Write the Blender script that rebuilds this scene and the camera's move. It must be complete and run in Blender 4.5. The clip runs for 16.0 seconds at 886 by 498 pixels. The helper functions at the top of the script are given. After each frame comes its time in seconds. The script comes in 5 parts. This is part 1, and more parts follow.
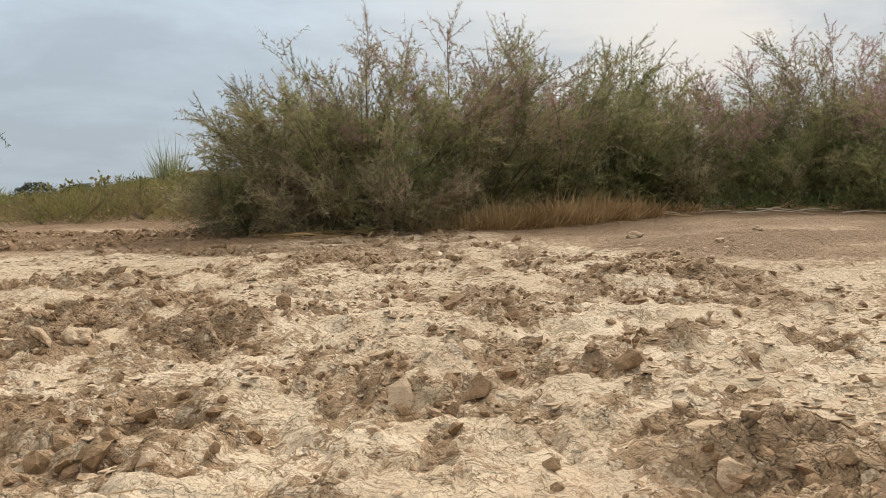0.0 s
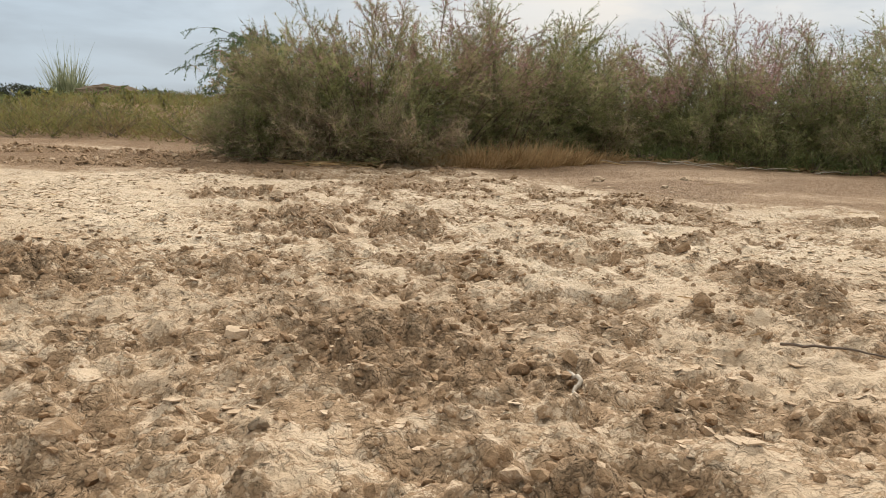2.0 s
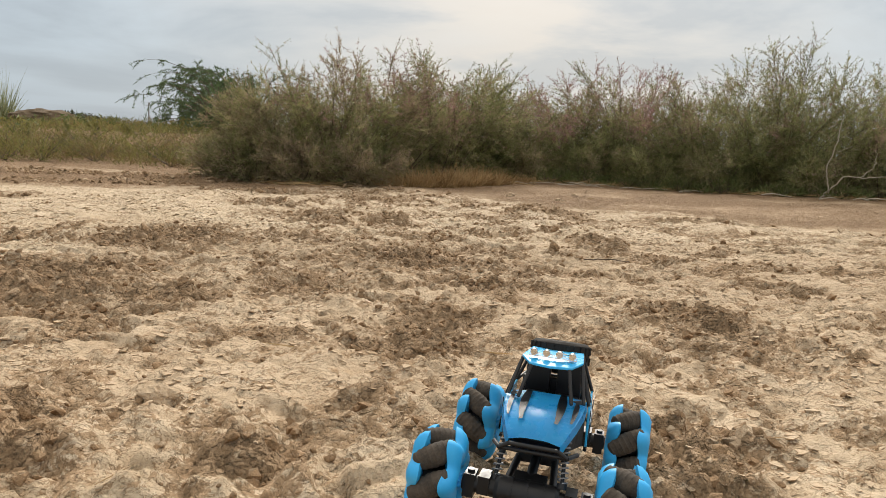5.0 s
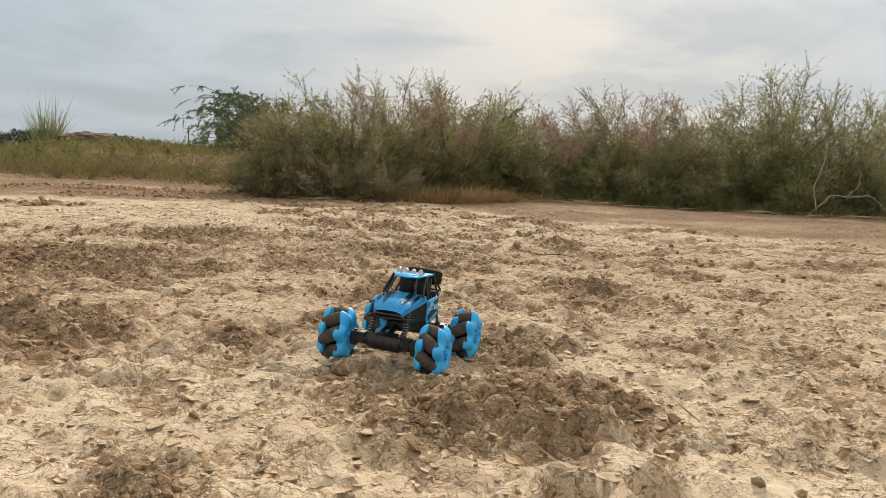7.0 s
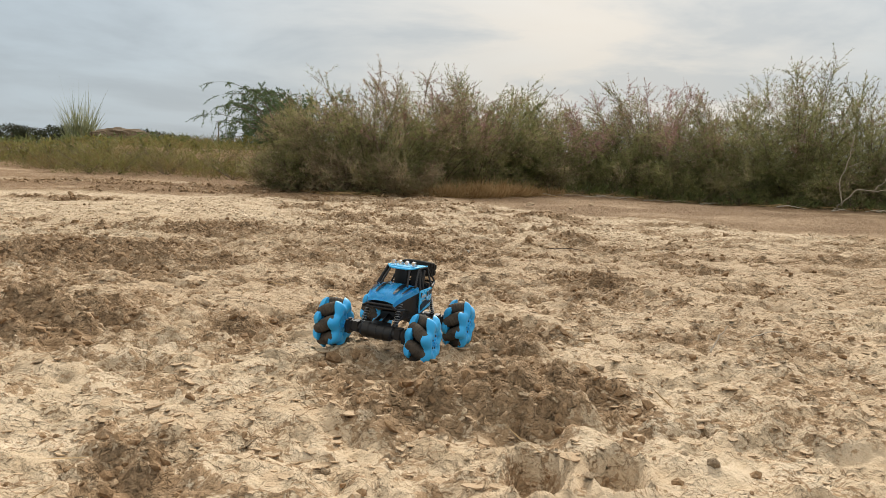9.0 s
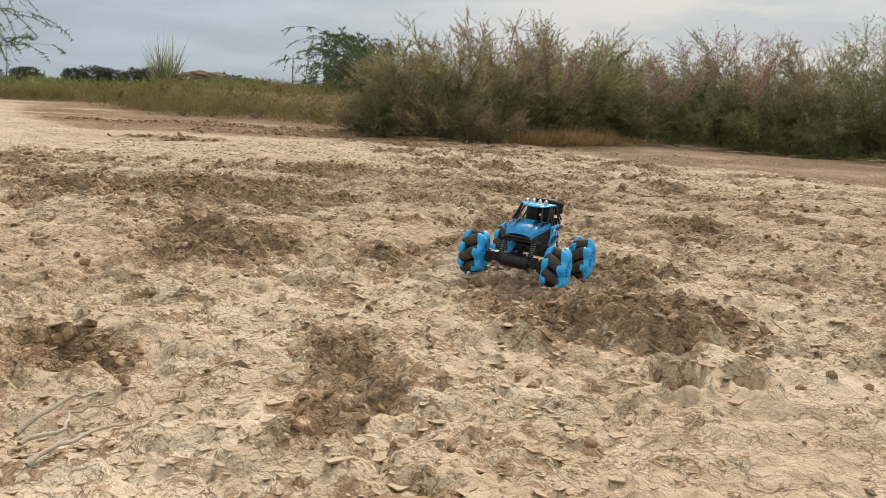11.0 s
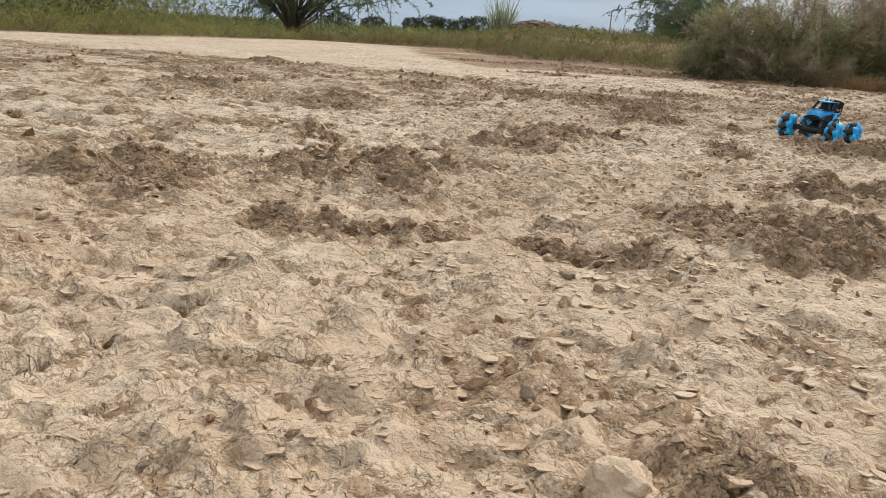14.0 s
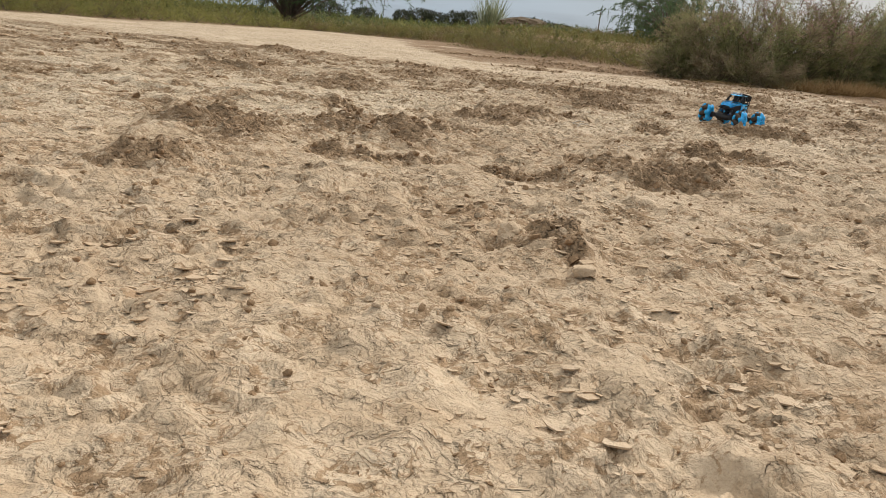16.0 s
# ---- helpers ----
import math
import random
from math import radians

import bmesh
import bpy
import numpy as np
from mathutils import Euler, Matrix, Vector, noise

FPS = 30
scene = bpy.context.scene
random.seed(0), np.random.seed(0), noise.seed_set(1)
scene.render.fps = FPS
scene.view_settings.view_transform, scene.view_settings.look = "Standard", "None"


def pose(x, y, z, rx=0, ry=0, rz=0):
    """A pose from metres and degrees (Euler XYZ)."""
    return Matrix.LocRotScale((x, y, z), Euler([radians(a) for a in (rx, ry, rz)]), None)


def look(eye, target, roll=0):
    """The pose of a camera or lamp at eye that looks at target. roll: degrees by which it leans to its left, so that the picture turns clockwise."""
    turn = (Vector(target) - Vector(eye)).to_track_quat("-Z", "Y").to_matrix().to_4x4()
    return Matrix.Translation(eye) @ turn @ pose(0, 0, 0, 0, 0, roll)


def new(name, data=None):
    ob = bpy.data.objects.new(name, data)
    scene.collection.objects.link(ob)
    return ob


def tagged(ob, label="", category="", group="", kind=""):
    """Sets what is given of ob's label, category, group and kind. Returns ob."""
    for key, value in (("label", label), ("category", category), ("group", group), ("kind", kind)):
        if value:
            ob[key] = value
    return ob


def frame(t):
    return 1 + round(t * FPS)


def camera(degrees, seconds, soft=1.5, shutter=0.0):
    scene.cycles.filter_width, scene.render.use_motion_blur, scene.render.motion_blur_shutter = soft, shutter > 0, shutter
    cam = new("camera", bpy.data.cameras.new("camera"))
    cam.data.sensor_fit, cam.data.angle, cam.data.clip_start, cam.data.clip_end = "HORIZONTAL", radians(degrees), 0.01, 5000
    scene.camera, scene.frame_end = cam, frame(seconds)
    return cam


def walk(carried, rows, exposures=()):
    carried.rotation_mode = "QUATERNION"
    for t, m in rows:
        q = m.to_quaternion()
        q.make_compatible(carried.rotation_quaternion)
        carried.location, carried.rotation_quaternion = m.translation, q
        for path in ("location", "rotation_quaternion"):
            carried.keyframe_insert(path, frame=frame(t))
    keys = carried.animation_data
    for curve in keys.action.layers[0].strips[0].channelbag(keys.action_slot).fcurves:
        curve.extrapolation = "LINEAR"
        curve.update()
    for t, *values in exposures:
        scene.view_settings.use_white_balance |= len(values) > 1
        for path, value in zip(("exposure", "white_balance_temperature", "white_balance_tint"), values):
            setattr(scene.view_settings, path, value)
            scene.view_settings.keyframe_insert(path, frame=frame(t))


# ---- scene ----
cam = camera(59.8, 16.0, soft=0.6)
METRES, EYE, TILT, LEAN, TURN = 7.0, 0.273, 0.0, 0.0, 0.0
ROWS = [
    (0.0, 0.0, 0.0, 0.0, -0.14, -4.66, 1.71),
    (0.5, -0.0198, -0.0195, 0.0012, -1.16, -6.22, 0.52),
    (1.0, -0.0525, -0.0564, 0.0047, -3.38, -8.19, -1.22),
    (1.5, -0.0819, -0.0991, 0.0077, -6.19, -9.42, -2.07),
    (2.0, -0.1105, -0.1445, 0.0137, -8.27, -9.74, -1.96),
    (2.5, -0.1379, -0.186, 0.0185, -9.92, -9.5, -1.6),
    (3.0, -0.1568, -0.2247, 0.0201, -12.22, -9.34, -1.78),
    (3.5, -0.1697, -0.2648, 0.0209, -14.04, -9.14, -2.17),
    (4.0, -0.1799, -0.3036, 0.021, -14.76, -8.8, -2.21),
    (6.5, -0.1762, -0.4395, 0.019, -12.05, -6.38, -2.54),
    (7.0, -0.1663, -0.4656, 0.0174, -11.57, -6.18, -2.47),
    (7.5, -0.1604, -0.4758, 0.0165, -11.18, -6.07, -2.51),
    (8.0, -0.157, -0.4757, 0.0172, -10.72, -6.11, -2.45),
    (10.5, -0.1653, -0.4815, 0.0186, -6.23, -9.23, -2.76),
    (11.0, -0.1826, -0.5015, 0.0177, -4.34, -10.79, -3.13),
    (11.5, -0.2003, -0.5416, 0.012, -1.18, -13.1, -3.53),
    (12.0, -0.2068, -0.5865, 0.0113, 2.85, -14.96, -3.64),
    (12.5, -0.213, -0.633, 0.0144, 7.31, -15.91, -3.43),
    (13.0, -0.2162, -0.6846, 0.0147, 11.61, -16.21, -3.3),
    (13.5, -0.2103, -0.738, 0.0144, 15.34, -16.0, -3.21),
    (14.0, -0.2079, -0.7829, 0.0127, 18.07, -15.72, -3.42),
    (14.5, -0.2059, -0.8197, 0.0137, 19.74, -15.39, -3.82),
    (15.0, -0.2033, -0.8455, 0.0162, 19.92, -15.29, -4.36),
    (15.5, -0.1927, -0.8663, 0.0182, 18.91, -15.68, -4.86),
    (16.0, -0.1708, -0.9059, 0.0165, 17.36, -16.14, -5.23),
]
EXPOSURES = [
    (0.0, 0.0, 6550, 10), (1.5, 0.13, 6500, 10), (2.5, 0.12, 6500, 10), (4.0, 0.08, 6600, 10), (6.5, 0.0, 6750, 10), (8.0, 0.0, 6750, 9), (10.5, -0.04, 6600, 10), (11.0, -0.06, 6500, 10), (11.5, -0.06, 6350, 10),
    (12.0, 0.05, 5500, 9), (12.5, 0.04, 5150, 9), (13.0, 0.06, 5150, 9), (13.5, 0.0, 5450, 9), (14.0, -0.03, 5950, 10), (14.5, -0.07, 6300, 10), (16.0, -0.14, 6400, 10),
]
walk(cam, [(t, pose(0, 0, EYE, TILT, LEAN, TURN) @ pose(METRES * x, METRES * y, METRES * z, 90 + pitch, roll, yaw)) for t, x, y, z, yaw, pitch, roll in ROWS], EXPOSURES)

# ---- sky and sun ----
SUN_AZ, SUN_EL = 22.0, 34.0          # degrees to the right of +y, above the horizon
world = bpy.data.worlds.new("overcast_sky")
scene.world = world
world.use_nodes = True
wn, wl = world.node_tree.nodes, world.node_tree.links
wn.clear()


def math_node(nodes, links, op, a, b=None, clamp=False):
    n = nodes.new("ShaderNodeMath")
    n.operation, n.use_clamp = op, clamp
    for i, v in enumerate((a, b)):
        if v is None:
            continue
        if isinstance(v, (int, float)):
            n.inputs[i].default_value = v
        else:
            links.new(v, n.inputs[i])
    return n.outputs[0]


def mix_node(nodes, links, fac, a, b, blend="MIX"):
    n = nodes.new("ShaderNodeMix")
    n.data_type, n.blend_type = "RGBA", blend
    for i, v in ((0, fac), (6, a), (7, b)):
        if isinstance(v, (int, float)):
            n.inputs[i].default_value = v
        elif isinstance(v, tuple):
            n.inputs[i].default_value = (*v, 1.0)
        else:
            links.new(v, n.inputs[i])
    return n.outputs[2]


def ramp_node(nodes, links, fac, stops):
    n = nodes.new("ShaderNodeValToRGB")
    e = n.color_ramp.elements
    while len(e) < len(stops):
        e.new(0.5)
    for el, (p, c) in zip(e, stops):
        el.position, el.color = p, (*c, 1.0) if isinstance(c, tuple) else (c, c, c, 1.0)
    links.new(fac, n.inputs[0])
    return n.outputs[0]


def noise_node(nodes, links, vector, scale, detail=4.0, rough=0.55, distort=0.0):
    n = nodes.new("ShaderNodeTexNoise")
    n.inputs["Scale"].default_value, n.inputs["Detail"].default_value = scale, detail
    n.inputs["Roughness"].default_value, n.inputs["Distortion"].default_value = rough, distort
    if vector is not None:
        links.new(vector, n.inputs["Vector"])
    return n.outputs["Fac"]


sky = wn.new("ShaderNodeTexSky")
sky.sky_type, sky.sun_disc = "NISHITA", False
sky.sun_elevation, sky.sun_rotation = radians(SUN_EL), radians(SUN_AZ)
sky.air_density, sky.dust_density = 1.0, 2.0
coord = wn.new("ShaderNodeTexCoord")
sep = wn.new("ShaderNodeSeparateXYZ")
wl.new(coord.outputs["Generated"], sep.inputs[0])
up = math_node(wn, wl, "MAXIMUM", sep.outputs[2], 0.0)
# clouds lie on a flat layer, so they crowd towards the horizon
lift = math_node(wn, wl, "ADD", up, 0.16)
flat = wn.new("ShaderNodeCombineXYZ")
wl.new(math_node(wn, wl, "DIVIDE", sep.outputs[0], lift), flat.inputs[0])
wl.new(math_node(wn, wl, "DIVIDE", sep.outputs[1], lift), flat.inputs[1])
cloud = noise_node(wn, wl, flat.outputs[0], 0.9, 6.0, 0.55, 0.3)
thin = noise_node(wn, wl, flat.outputs[0], 0.28, 3.0, 0.5, 0.2)
toward = wn.new("ShaderNodeVectorMath")
toward.operation = "DOT_PRODUCT"
glow_az, glow_el = radians(21.0), radians(8.0)
toward.inputs[1].default_value = (math.sin(glow_az) * math.cos(glow_el), math.cos(glow_az) * math.cos(glow_el), math.sin(glow_el))
wl.new(coord.outputs["Generated"], toward.inputs[0])
near_sun = math_node(wn, wl, "POWER", math_node(wn, wl, "MAXIMUM", toward.outputs["Value"], 0.0), 14.0)
cover = ramp_node(wn, wl, cloud, [(0.40, 0.0), (0.60, 1.0)])
grey = mix_node(wn, wl, cover, (0.62, 0.74, 0.845), (0.50, 0.585, 0.665))
break_up = math_node(wn, wl, "MULTIPLY", near_sun, ramp_node(wn, wl, thin, [(0.35, 0.35), (0.62, 1.0)]))
grey = mix_node(wn, wl, math_node(wn, wl, "MULTIPLY", break_up, math_node(wn, wl, "SUBTRACT", 1.4, cover, True), True), grey, (0.98, 0.90, 0.80))
haze = ramp_node(wn, wl, up, [(0.0, 1.0), (0.14, 0.0)])
grey = mix_node(wn, wl, math_node(wn, wl, "MULTIPLY", haze, 0.45), grey, (0.64, 0.725, 0.80))
# an overcast sky is brightest overhead
overhead = math_node(wn, wl, "ADD", math_node(wn, wl, "MULTIPLY", up, 1.5), 1.0)
grey = mix_node(wn, wl, ramp_node(wn, wl, up, [(0.28, 0.0), (0.75, 1.0)]), grey, (0.64, 0.615, 0.57))
deck = mix_node(wn, wl, 1.0, grey, overhead, "MULTIPLY")
bg_sky, bg_cloud, veil, wout = (wn.new("ShaderNodeBackground"), wn.new("ShaderNodeBackground"), wn.new("ShaderNodeMixShader"), wn.new("ShaderNodeOutputWorld"))
bg_sky.inputs[1].default_value, bg_cloud.inputs[1].default_value, veil.inputs[0].default_value = 0.05, 0.76, 0.9
wl.new(sky.outputs[0], bg_sky.inputs[0])
wl.new(deck, bg_cloud.inputs[0])
wl.new(bg_sky.outputs[0], veil.inputs[1])
wl.new(bg_cloud.outputs[0], veil.inputs[2])
wl.new(veil.outputs[0], wout.inputs[0])

sun = new("sun", bpy.data.lights.new("sun", "SUN"))
sun.data.energy, sun.data.angle, sun.data.color = 3.4, radians(11), (1.0, 0.95, 0.87)
az, el = radians(SUN_AZ), radians(SUN_EL)
sun.matrix_world = look((12 * math.sin(az) * math.cos(el), 12 * math.cos(az) * math.cos(el), 12 * math.sin(el)), (0, 0, 0))


# ---- materials ----
def material(name):
    m = bpy.data.materials.new(name)
    m.use_nodes = True
    t = m.node_tree
    return m, t.nodes, t.links, t.nodes["Principled BSDF"]


def object_coord(nodes):
    return nodes.new("ShaderNodeTexCoord").outputs["Object"]


def bump_node(nodes, links, height, strength, distance, normal=None):
    n = nodes.new("ShaderNodeBump")
    n.inputs["Strength"].default_value, n.inputs["Distance"].default_value = strength, distance
    links.new(height, n.inputs["Height"])
    if normal is not None:
        links.new(normal, n.inputs["Normal"])
    return n.outputs[0]


TAN, TAN2 = (0.565, 0.412, 0.275), (0.43, 0.297, 0.181)
PALE, PALE2, EARTH, BROWN, DARK = (0.74, 0.60, 0.435), (0.56, 0.42, 0.275), (0.43, 0.295, 0.178), (0.365, 0.238, 0.136), (0.20, 0.126, 0.068)


def plates(n, l, co, scale):
    """Irregular flakes of crust: three random numbers for each, the distance to its middle and to its rim."""
    pair = []
    for feature in ("F1", "DISTANCE_TO_EDGE"):
        vo = n.new("ShaderNodeTexVoronoi")
        vo.feature = feature
        vo.inputs["Scale"].default_value = scale
        l.new(co, vo.inputs["Vector"])
        pair.append(vo)
    one = n.new("ShaderNodeSeparateColor")
    l.new(pair[0].outputs["Color"], one.inputs[0])
    return one.outputs[0], one.outputs[1], one.outputs[2], pair[0].outputs["Distance"], pair[1].outputs["Distance"]


def warped(n, l, co, steps):
    """Coordinates bent by noise: (scale, amount) for each step."""
    for scale, amount in steps:
        nt = n.new("ShaderNodeTexNoise")
        nt.inputs["Scale"].default_value, nt.inputs["Detail"].default_value = scale, 3.0
        l.new(co, nt.inputs["Vector"])
        bend = n.new("ShaderNodeVectorMath")
        bend.operation = "MULTIPLY_ADD"
        l.new(nt.outputs["Color"], bend.inputs[0])
        bend.inputs[1].default_value = (amount, amount, amount * 0.3)
        l.new(co, bend.inputs[2])
        co = bend.outputs[0]
    return co


def soil_material(name, attr=None, fixed=0.6, by_object=False):
    """Pale salt crust over brown clay: crust where broken is 0, damp clay where it is 1."""
    m, n, l, b = material(name)
    co = object_coord(n)

    def calc(op, p, q, clamp=False):
        return math_node(n, l, op, p, q, clamp)

    def about(v, amount):
        return calc("MULTIPLY", calc("SUBTRACT", v, 0.5), amount)

    if attr:
        a = n.new("ShaderNodeAttribute")
        a.attribute_name = attr
        broken = a.outputs["Fac"]
    else:
        r = n.new("ShaderNodeObjectInfo" if by_object else "ShaderNodeNewGeometry")
        broken = calc("ADD", calc("MULTIPLY", r.outputs["Random" if by_object else "Random Per Island"], 0.75), fixed - 0.38)
    big = noise_node(n, l, co, 1.3, 4.0, 0.6)
    mid = noise_node(n, l, co, 11.0, 5.0, 0.62)
    fine = noise_node(n, l, co, 75.0, 4.0, 0.7)
    grit = noise_node(n, l, co, 420.0, 3.0, 0.7)
    patchy = ramp_node(n, l, mid, [(0.38, 0.0), (0.60, 1.0)])
    crust = mix_node(n, l, patchy, PALE2, PALE)
    if attr:
        # salt has bloomed unevenly over the flat
        salt = n.new("ShaderNodeAttribute")
        salt.attribute_name = "salt"
        tan = mix_node(n, l, patchy, TAN2, TAN)
        crust = mix_node(n, l, salt.outputs["Fac"], tan, crust)
    else:
        crust = mix_node(n, l, 0.6, crust, TAN)
    crust = mix_node(n, l, ramp_node(n, l, big, [(0.42, 0.0), (0.68, 0.6)]), crust, EARTH)
    clay = mix_node(n, l, ramp_node(n, l, fine, [(0.32, 0.0), (0.58, 1.0)]), DARK, BROWN)
    level = calc("ADD", calc("ADD", broken, 0.07), calc("ADD", about(mid, 1.5), about(fine, 1.2)))
    nrm = bump_node(n, l, mid, 0.6, 0.010)
    nrm = bump_node(n, l, fine, 0.9, 0.008, nrm)
    nrm = bump_node(n, l, grit, 0.6, 0.0012, nrm)
    if attr:
        whole = calc("SUBTRACT", 1.0, broken, True)
        bent = warped(n, l, co, ((14.0, 0.05), (60.0, 0.020), (210.0, 0.007)))
        # curled flakes of crust in three sizes, in some places more than in others
        for scale, depth, where_scale, low in ((17.0, 0.012, 3.1, 0.44), (44.0, 0.0085, 6.3, 0.40), (105.0, 0.0046, 9.7, 0.36)):
            ra, rb, rc, middle, rim = plates(n, l, bent, scale)
            flaky = ramp_node(n, l, noise_node(n, l, co, where_scale, 3.0, 0.6), [(low, 0.0), (low + 0.12, 1.0)])
            curl = calc("ADD", calc("MULTIPLY", ra, 0.9), calc("MULTIPLY", calc("MULTIPLY", middle, middle), 0.8))
            up = bump_node(n, l, curl, 1.0, depth, nrm)
            l.new(calc("MULTIPLY", flaky, calc("ADD", calc("MULTIPLY", whole, 0.75), 0.25)), up.node.inputs["Strength"])
            nrm = up
            level = calc("ADD", level, calc("MULTIPLY", about(rb, 0.55), flaky))
            # clay colour along some plate rims, painted in for the shadow in the cracks
            crack_shade = calc("MULTIPLY", ramp_node(n, l, rim, [(0.0, 1.0), (0.075, 0.0)]), calc("MULTIPLY", flaky, ramp_node(n, l, rc, [(0.45, 0.0), (0.55, 1.0)])))
            level = calc("ADD", level, calc("MULTIPLY", crack_shade, 0.55))
            crust = mix_node(n, l, calc("MULTIPLY", rc, 0.16), crust, PALE)
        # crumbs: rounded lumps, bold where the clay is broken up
        bold = calc("ADD", calc("MULTIPLY", broken, 0.95), 0.10, True)
        lumpy = warped(n, l, co, ((26.0, 0.035), (85.0, 0.016), (240.0, 0.005)))
        for scale, depth in ((27.0, 0.026), (62.0, 0.016), (150.0, 0.008)):
            ra, rb, rc, middle, rim = plates(n, l, lumpy, scale)
            dome = calc("MULTIPLY", calc("SUBTRACT", 1.0, calc("MULTIPLY", middle, middle)), calc("ADD", calc("MULTIPLY", ra, 0.7), 0.3))
            up = bump_node(n, l, dome, 0.9, depth, nrm)
            l.new(bold, up.node.inputs["Strength"])
            nrm = up
            level = calc("ADD", level, about(ra, 0.30))
            clay = mix_node(n, l, calc("MULTIPLY", rb, 0.34), clay, (0.52, 0.365, 0.225))
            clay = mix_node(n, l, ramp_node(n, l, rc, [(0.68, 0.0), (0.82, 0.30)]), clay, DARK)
    where = ramp_node(n, l, level, [(0.42, 0.0), (0.62, 1.0)])
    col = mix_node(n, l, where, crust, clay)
    if attr:
        # mud that has not dried out
        wet = n.new("ShaderNodeAttribute")
        wet.attribute_name = "damp"
        col = mix_node(n, l, calc("MULTIPLY", wet.outputs["Fac"], calc("ADD", calc("MULTIPLY", patchy, 0.35), 0.65)), col, mix_node(n, l, ramp_node(n, l, fine, [(0.35, 0.0), (0.62, 1.0)]), (0.235, 0.143, 0.078), (0.365, 0.235, 0.136)))
    col = mix_node(n, l, 0.28, col, ramp_node(n, l, grit, [(0.25, 0.28), (0.75, 0.76)]), "OVERLAY")
    l.new(col, b.inputs["Base Color"])
    b.inputs["Roughness"].default_value = 0.93
    b.inputs["Specular IOR Level"].default_value = 0.18
    l.new(nrm, b.inputs["Normal"])
    return m


def leaf_material(name, low, high, rough=0.65, through_light=0.25):
    m, n, l, b = material(name)
    g = n.new("ShaderNodeNewGeometry")
    co = object_coord(n)
    clump = math_node(n, l, "SUBTRACT", math_node(n, l, "MULTIPLY", noise_node(n, l, co, 4.5, 3.0), 1.7), 0.5)
    tint = math_node(n, l, "ADD", math_node(n, l, "MULTIPLY", g.outputs["Random Per Island"], 0.4), clump)
    col = ramp_node(n, l, tint, [(0.2, low), (0.85, high)])
    l.new(col, b.inputs["Base Color"])
    b.inputs["Roughness"].default_value = rough
    b.inputs["Specular IOR Level"].default_value = 0.25
    tr = n.new("ShaderNodeBsdfTranslucent")
    l.new(col, tr.inputs[0])
    mx = n.new("ShaderNodeMixShader")
    mx.inputs[0].default_value = through_light
    l.new(b.outputs[0], mx.inputs[1])
    l.new(tr.outputs[0], mx.inputs[2])
    l.new(mx.outputs[0], n["Material Output"].inputs[0])
    return m


def grain_material(name, a, b2, scale, rough=0.7, metal=0.0, bump=0.3, dist=0.001, spec=0.4):
    m, n, l, b = material(name)
    co = object_coord(n)
    f1, f2 = noise_node(n, l, co, scale, 5.0, 0.6), noise_node(n, l, co, scale * 7, 3.0, 0.6)
    f = math_node(n, l, "ADD", math_node(n, l, "MULTIPLY", f1, 0.65), math_node(n, l, "MULTIPLY", f2, 0.35))
    l.new(ramp_node(n, l, f, [(0.3, a), (0.7, b2)]), b.inputs["Base Color"])
    rr = ramp_node(n, l, f1, [(0.3, max(rough - 0.12, 0.02)), (0.7, min(rough + 0.12, 1.0))])
    l.new(rr, b.inputs["Roughness"])
    b.inputs["Metallic"].default_value = metal
    b.inputs["Specular IOR Level"].default_value = spec
    l.new(bump_node(n, l, f2, bump, dist), b.inputs["Normal"])
    return m


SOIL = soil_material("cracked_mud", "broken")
CLOD = soil_material("mud_clods", None, 0.74)
FLAKE = soil_material("mud_flakes", None, 0.0)
LOOSE_FLAKE = soil_material("loose_mud_flakes", None, 0.02, True)
LOOSE_CLOD = soil_material("loose_clods", None, 0.12, True)
TAMARISK = leaf_material("tamarisk_foliage", (0.078, 0.100, 0.034), (0.41, 0.405, 0.175), 0.65, 0.45)
TAMARISK_DRY = leaf_material("tamarisk_dry_sprays", (0.20, 0.15, 0.092), (0.50, 0.395, 0.255), 0.65, 0.4)
BLOSSOM = leaf_material("tamarisk_blossom", (0.25, 0.125, 0.115), (0.48, 0.29, 0.265), 0.65, 0.4)
MESQUITE = leaf_material("mesquite_leaves", (0.055, 0.095, 0.042), (0.17, 0.23, 0.10), 0.6, 0.4)
SCRUB = leaf_material("scrub_leaves", (0.088, 0.096, 0.028), (0.30, 0.265, 0.088), 0.65, 0.35)
SCRUB_RUST = leaf_material("scrub_rusty_leaves", (0.11, 0.08, 0.035), (0.29, 0.195, 0.085), 0.65, 0.35)
VERGE = leaf_material("verge_weeds", (0.115, 0.125, 0.034), (0.36, 0.33, 0.105), 0.65, 0.4)
GREEN = leaf_material("field_greens", (0.07, 0.09, 0.028), (0.20, 0.225, 0.08))
STRAW = leaf_material("dry_straw", (0.27, 0.165, 0.070), (0.58, 0.40, 0.20))
REED = leaf_material("tall_grass_blades", (0.16, 0.19, 0.09), (0.42, 0.43, 0.27))
FARTREE = leaf_material("far_tree_leaves", (0.03, 0.038, 0.02), (0.08, 0.085, 0.045))
BARK = grain_material("grey_brown_bark", (0.075, 0.052, 0.036), (0.19, 0.14, 0.10), 30, 0.85, 0, 0.6, 0.004)
HEAP = grain_material("heaped_earth", (0.10, 0.07, 0.042), (0.21, 0.145, 0.085), 3.0, 0.95, 0, 0.8, 0.05)
BLEACHED = grain_material("bleached_wood", (0.33, 0.27, 0.20), (0.56, 0.48, 0.38), 40, 0.8, 0, 0.5, 0.002)


